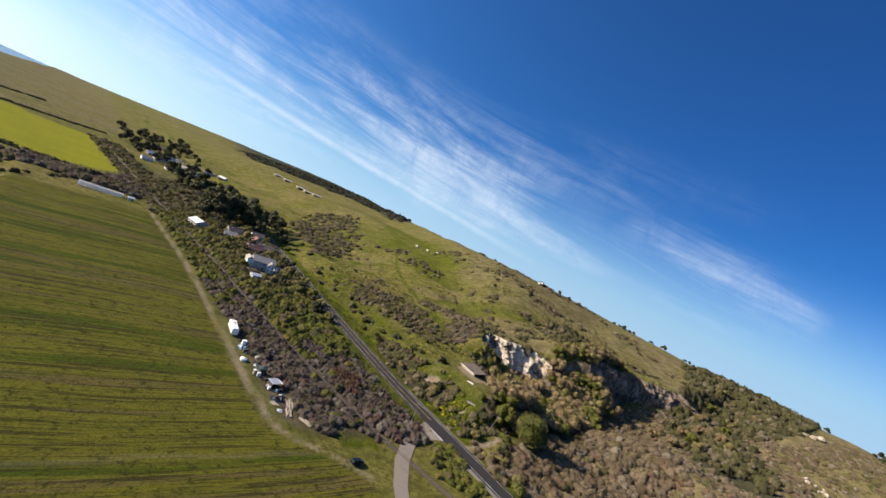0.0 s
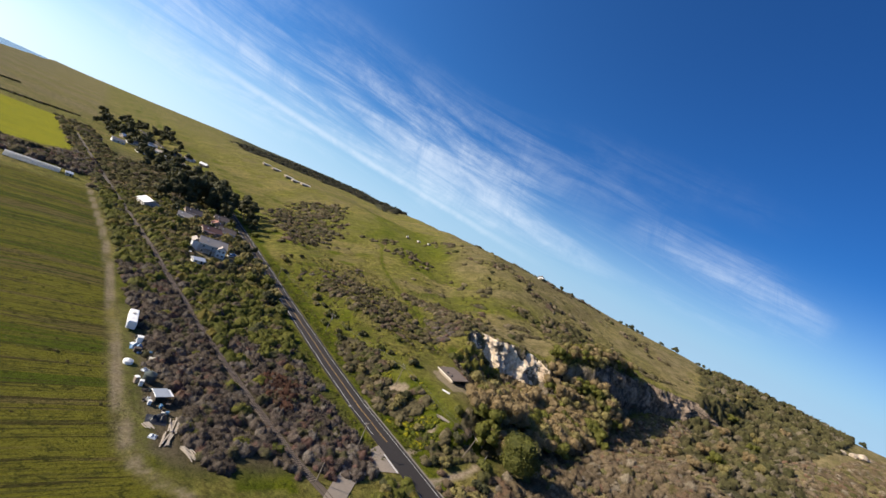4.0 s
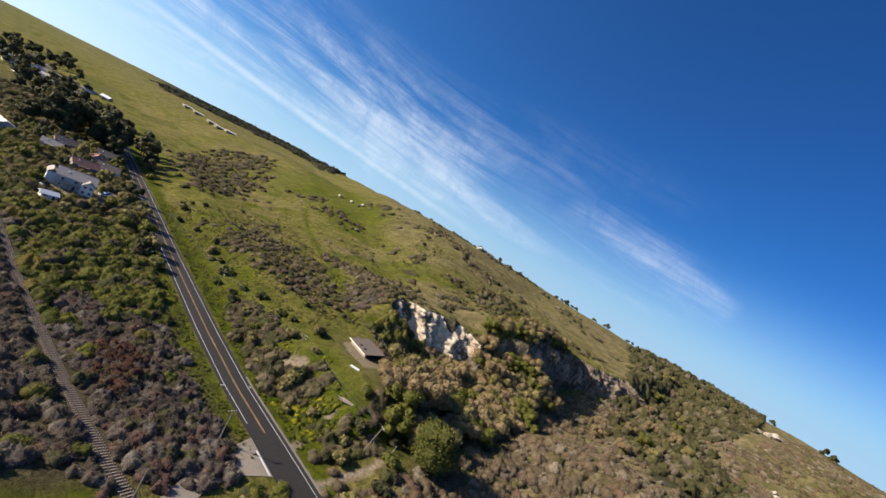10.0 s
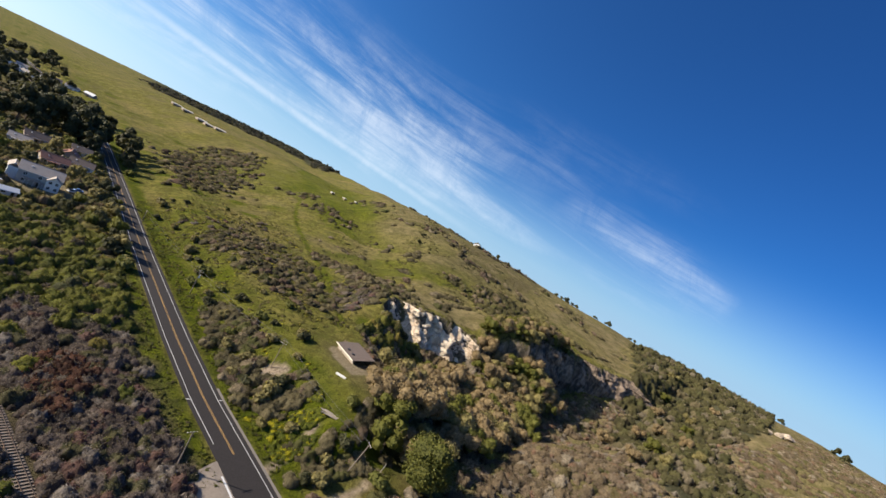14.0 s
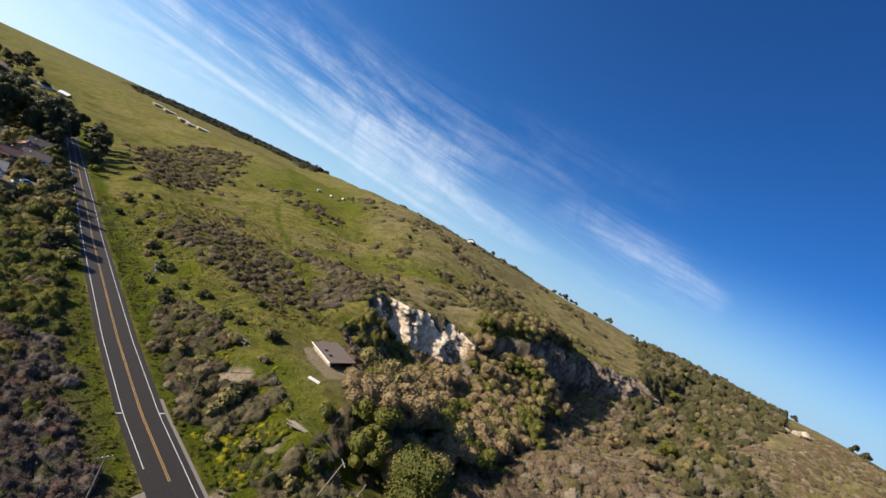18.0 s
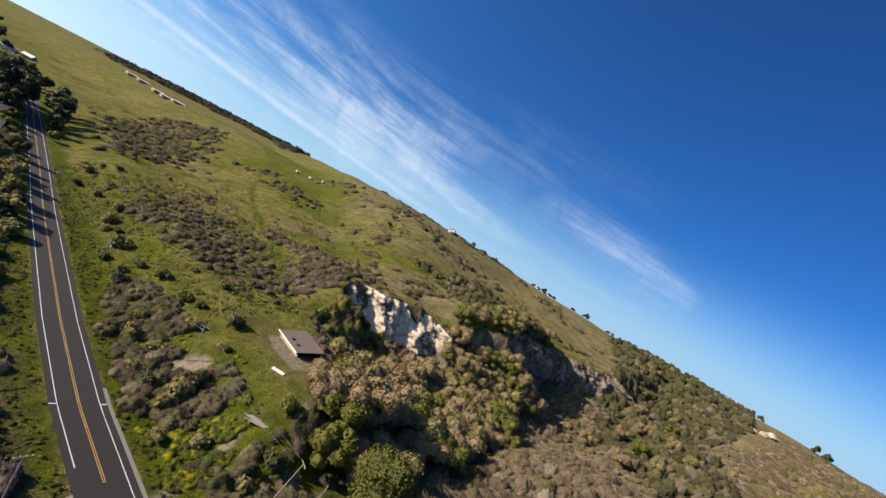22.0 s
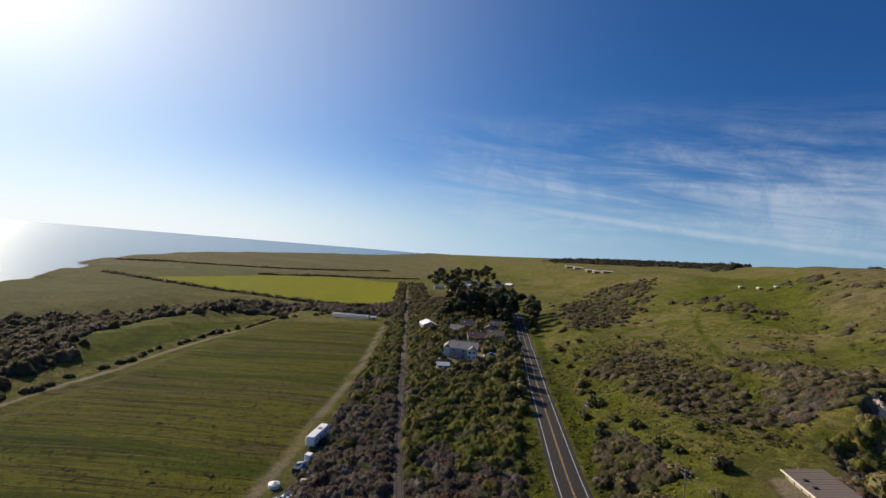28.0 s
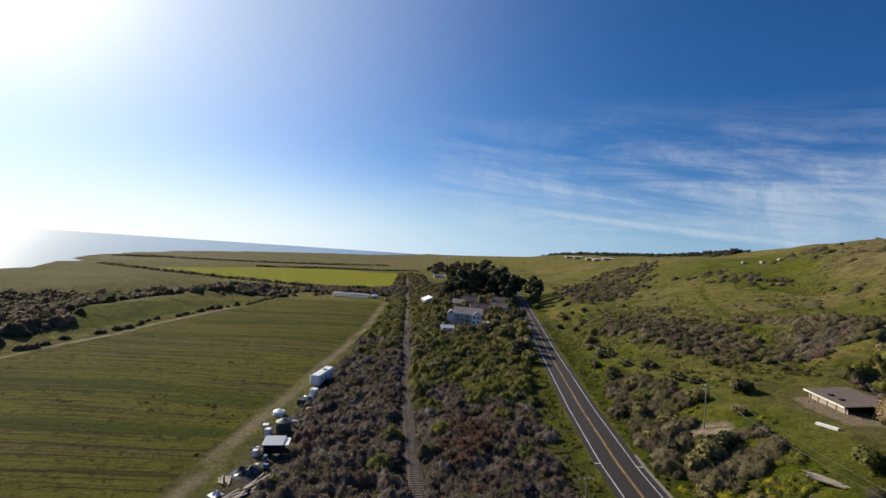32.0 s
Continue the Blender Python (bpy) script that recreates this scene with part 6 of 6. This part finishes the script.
cabinet(-41.6, 92.5, 1.15, 1.15, 1.8, "tan_wall", "brown bin with a white lid beside the track")
cabinet(-40.4, 91.0, 1.1, 1.1, 1.5, "white_paint", "white plastic liquid container beside the shed")
cabinet(-38.8, 81.6, 0.9, 0.9, 1.1, "white_paint", "white drum-like container beside the shed")
cabinet(-40.5, 111.5, 2.0, 1.5, 1.3, "dark_wood", "dark crate beside the track")
cabinet(-39.6, 118.5, 1.8, 1.8, 2.0, "white_paint", "white cupboard near the trailer")
cabinet(-36.6, 106.5, 1.6, 1.2, 0.9, "cream", "pale crate among weeds")


def tarp(x, y, sx, sy, sz, mat, label, seed):
    b = bmesh.new()
    bmesh.ops.create_grid(b, x_segments=12, y_segments=10, size=1)
    r = random.Random(seed)
    bumps = [(r.uniform(-0.6, 0.6), r.uniform(-0.6, 0.6), r.uniform(0.4, 1.0), r.uniform(0.25, 0.5)) for _ in range(5)]
    for v in b.verts:
        u, w = v.co.x, v.co.y
        h = max(a * math.exp(-((u - p) ** 2 + (w - q) ** 2) / s ** 2) for p, q, a, s in bumps)
        v.co = Vector((u * sx / 2, w * sy / 2, h * sz + 0.05 * r.random()))
    bmesh.ops.solidify(b, geom=b.faces[:], thickness=0.06)
    top = thing("tarpaulin", x, y, r.uniform(0, 180), 0.02, label, "tarpaulin")
    part("sheet", b, M[mat], top)


tarp(-40.6, 114.5, 3.6, 3.0, 1.6, "tarp_blue", "blue tarpaulin thrown over goods", 4)
tarp(-36.8, 112, 3.0, 2.4, 1.2, "pale_wood", "pale tarpaulin over a heap", 7)
tarp(-37.5, 74.5, 5.0, 4.2, 1.9, "black", "dark sheet over a heap of scrap", 9)


def pile(x, y, turn, n, length, mat, label, seed):
    top = thing("timber_pile", x, y, turn, 0.0, label, "timber pile", "timber piles")
    r = random.Random(seed)
    for i in range(n):
        a, z = r.uniform(-1.3, 1.3), 0.1 + 0.16 * (i // 5)
        b = box(length * r.uniform(0.6, 1.0), 0.3, 0.12, (0, 0, 0), 0.02)
        part("plank", b, M[mat], top).matrix_basis = pose(r.uniform(-0.6, 0.6), a, z, r.uniform(-3, 3), r.uniform(-2, 2), r.uniform(-9, 9))


pile(-33.5, 72, 78, 14, 7, "pale_wood", "stack of grey weathered planks beside the shed", 1)
pile(-35.5, 66, 70, 12, 6, "pale_wood", "loose pile of old planks near the track", 2)
pile(-31, 61, 110, 12, 6, "pale_wood", "long heap of boards at the end of the camp", 3)
pile(63.5, 74, -45, 16, 6, "pale_wood", "collapsed wooden corral fence in the grass", 4)


rc = random.Random(41)
for i in range(26):
    y = rc.uniform(66, 128)
    x = float(track_x(y)) + rc.uniform(5.5, 11.5)
    kind = i % 4
    if kind == 0:
        pile(x, y, rc.uniform(0, 180), 7, rc.uniform(1.6, 3.2), rc.choice(("pale_wood", "dark_wood")), "heap of old boards among the camp's clutter", 200 + i)
    elif kind == 1:
        tarp(x, y, rc.uniform(1.4, 2.6), rc.uniform(1.2, 2.2), rc.uniform(0.6, 1.2), rc.choice(("black", "dark_wood", "grey_metal")), "crumpled sheet over stored goods", 200 + i)
    elif kind == 2:
        cabinet(x, y, rc.uniform(0.6, 1.4), rc.uniform(0.5, 1.1), rc.uniform(0.5, 1.3), rc.choice(("dark_wood", "tan_wall", "tank_green")), "dark crate in the camp's clutter")
    else:
        cabinet(x, y, rc.uniform(0.5, 0.9), rc.uniform(0.5, 0.9), rc.uniform(0.6, 1.1), rc.choice(("cream", "grey_metal", "tarp_blue")), "small plastic bin in the camp's clutter")


def suv():
    top = thing("car", -21, 38.5, 8, 0.0, "black off-road car parked on the verge of the track", "car")
    b = bmesh.new()
    prof = [(-2.4, 0.5), (2.4, 0.5), (2.45, 1.0), (1.5, 1.15), (0.9, 1.75), (-2.2, 1.8), (-2.45, 1.1)]
    sides = [[b.verts.new((x, s * (0.95 if z < 1.3 else 0.8), z)) for x, z in prof] for s in (-1, 1)]
    for i in range(len(prof)):
        j = (i + 1) % len(prof)
        b.faces.new((sides[0][i], sides[0][j], sides[1][j], sides[1][i]))
    b.faces.new(sides[0]), b.faces.new(sides[1])
    bmesh.ops.recalc_face_normals(b, faces=b.faces)
    bmesh.ops.bevel(b, geom=list(b.edges), offset=0.06, segments=2, affect="EDGES")
    part("body", b, M["car_black"], top)
    part("windscreen", box(0.05, 1.5, 0.5, (1.22, 0, 1.2), 0.01), M["glass"], top)
    for s in (-1, 1):
        part("side_window", box(2.6, 0.04, 0.42, (-0.7, s * 0.9, 1.25), 0.01), M["glass"], top)
        part("headlight", box(0.06, 0.35, 0.18, (2.44, s * 0.65, 0.8), 0.02), M["white_paint"], top)
        for x in (-1.5, 1.5):
            wheel(top, x, s * 0.88, 0.38, 0.38, 0.24)
    part("bumper", box(0.15, 1.8, 0.22, (2.46, 0, 0.5), 0.04), M["black"], top)


suv()


# ---- poles and wires ----
def pole(x, y, h, lean, turn, arms, label):
    top = thing("utility_pole", x, y, turn, -0.3, label, "utility pole", "utility poles")
    tip = (math.sin(radians(lean)) * h, 0, math.cos(radians(lean)) * h)
    part("mast", rod((0, 0, 0), tip, 0.17, 0.12, 10), M["pole_wood"], top)
    for k in range(arms):
        zc = 1 - 0.04 - 0.09 * k
        c = (tip[0] * zc, 0, tip[2] * zc)
        arm = part("cross_arm", box(0.12, 2.6, 0.14, (c[0] + 0.16, 0, c[2]), 0.01), M["pole_wood"], top)
        for s in (-1.1, -0.4, 0.4, 1.1):
            part("insulator", rod((c[0] + 0.16, s, c[2] + 0.16), (c[0] + 0.16, s, c[2] + 0.36), 0.06, 0.04, 8), M["white_paint"], arm)
    return top


pole(58, 103, 10.5, 0, 35, 2, "weathered timber pole with two cross arms on bare ground")
t1 = pole(49.6, 163, 10.5, 0, 20, 1, "timber pole with a pale transformer among shrubs")
part("transformer", rod((0.42, 0, 7.4), (0.42, 0, 8.6), 0.33, sides=14), M["white_paint"], t1)
pole(21, 65, 9.5, 2, 100, 1, "timber pole with one cross arm beside the highway verge")
pole(61, 56, 9.5, 14, -20, 1, "leaning timber pole beside the gravel drive")
pole(45, 240, 9.5, 0, 20, 1, "timber pole far along the highway")
pole(0, 50, 6, 4, 60, 0, "short grey post at the railway crossing")


def wire(a, b, sag):
    pts = [Vector(a).lerp(Vector(b), i / 10) - Vector((0, 0, sag * (1 - (i / 5 - 1) ** 2))) for i in range(11)]
    tagged(tube("overhead_wire", pts, 0.035, M["wire"], 4), "thin dark overhead wire hung between the poles", "wire", "overhead wires")


def tip(x, y, h):
    return (x, y, float(ground_z(x, y)) + h)


for s in (-0.9, 0.9):
    wire(tip(58 + s, 103, 9.8), tip(49.6 + s, 163, 9.8), 1.2)
    wire(tip(58 + s, 103, 9.8), tip(62 + s, 56, 8.8), 0.9)
    wire(tip(49.6 + s, 163, 9.8), tip(45 + s, 240, 8.9), 1.4)


def gate():
    top = thing("gate", 72.5, 54.5, 30, 0.0, "pale metal farm gate at the end of the gravel drive", "gate")
    for s in (-1.8, 1.8):
        part("post", box(0.2, 0.2, 1.7, (s, 0, 0), 0.02), M["pale_wood"], top)
    for k in range(5):
        part("rail_bar", rod((-1.7, 0, 0.35 + k * 0.26), (1.7, 0, 0.35 + k * 0.26), 0.04), M["grey_metal"], top)
    part("brace", rod((-1.7, 0, 0.35), (1.7, 0, 1.4), 0.03), M["grey_metal"], top)


gate()


def parked_car(x, y, turn, mat, label):
    top = thing("parked_car", x, y, turn, 0.0, label, "car", "cars beside the house")
    part("body", box(4.4, 1.8, 0.75, (0, 0, 0.38), 0.14), M[mat], top)
    cab = part("cabin", box(2.3, 1.6, 0.62, (-0.2, 0, 1.1), 0.2), M["glass"], top, "dark glazed cabin")
    part("car_roof", box(1.7, 1.45, 0.07, (-0.25, 0, 1.68), 0.03), M[mat], cab)
    for px in (-1.4, 1.4):
        for s in (-1, 1):
            wheel(top, px, s * 0.85, 0.33, 0.33, 0.22)


parked_car(17, 256, 30, "white_paint", "white car parked beside the grey house")
parked_car(20, 261, 20, "blue_paint", "blue car parked beside the grey house")
parked_car(-9.5, 238, 80, "white_paint", "white car parked on the gravel behind the house")
parked_car(33, 312, 85, "grey_metal", "silver car parked by the highway")
for i, (x, y, sx, sy, sz, mat, label) in enumerate(((-10, 251, 2.4, 1.6, 1.5, "tarp_blue", "blue covered bin beside the house"), (14, 232, 2.0, 1.4, 1.2, "cream", "pale crate in the yard"), (18, 243, 1.6, 1.2, 1.1, "dark_wood", "dark crate in the yard"), (2, 233, 2.6, 1.2, 0.8, "pale_wood", "stack of pale boards in the yard"))):
    cabinet(x, y, sx, sy, sz, mat, label)
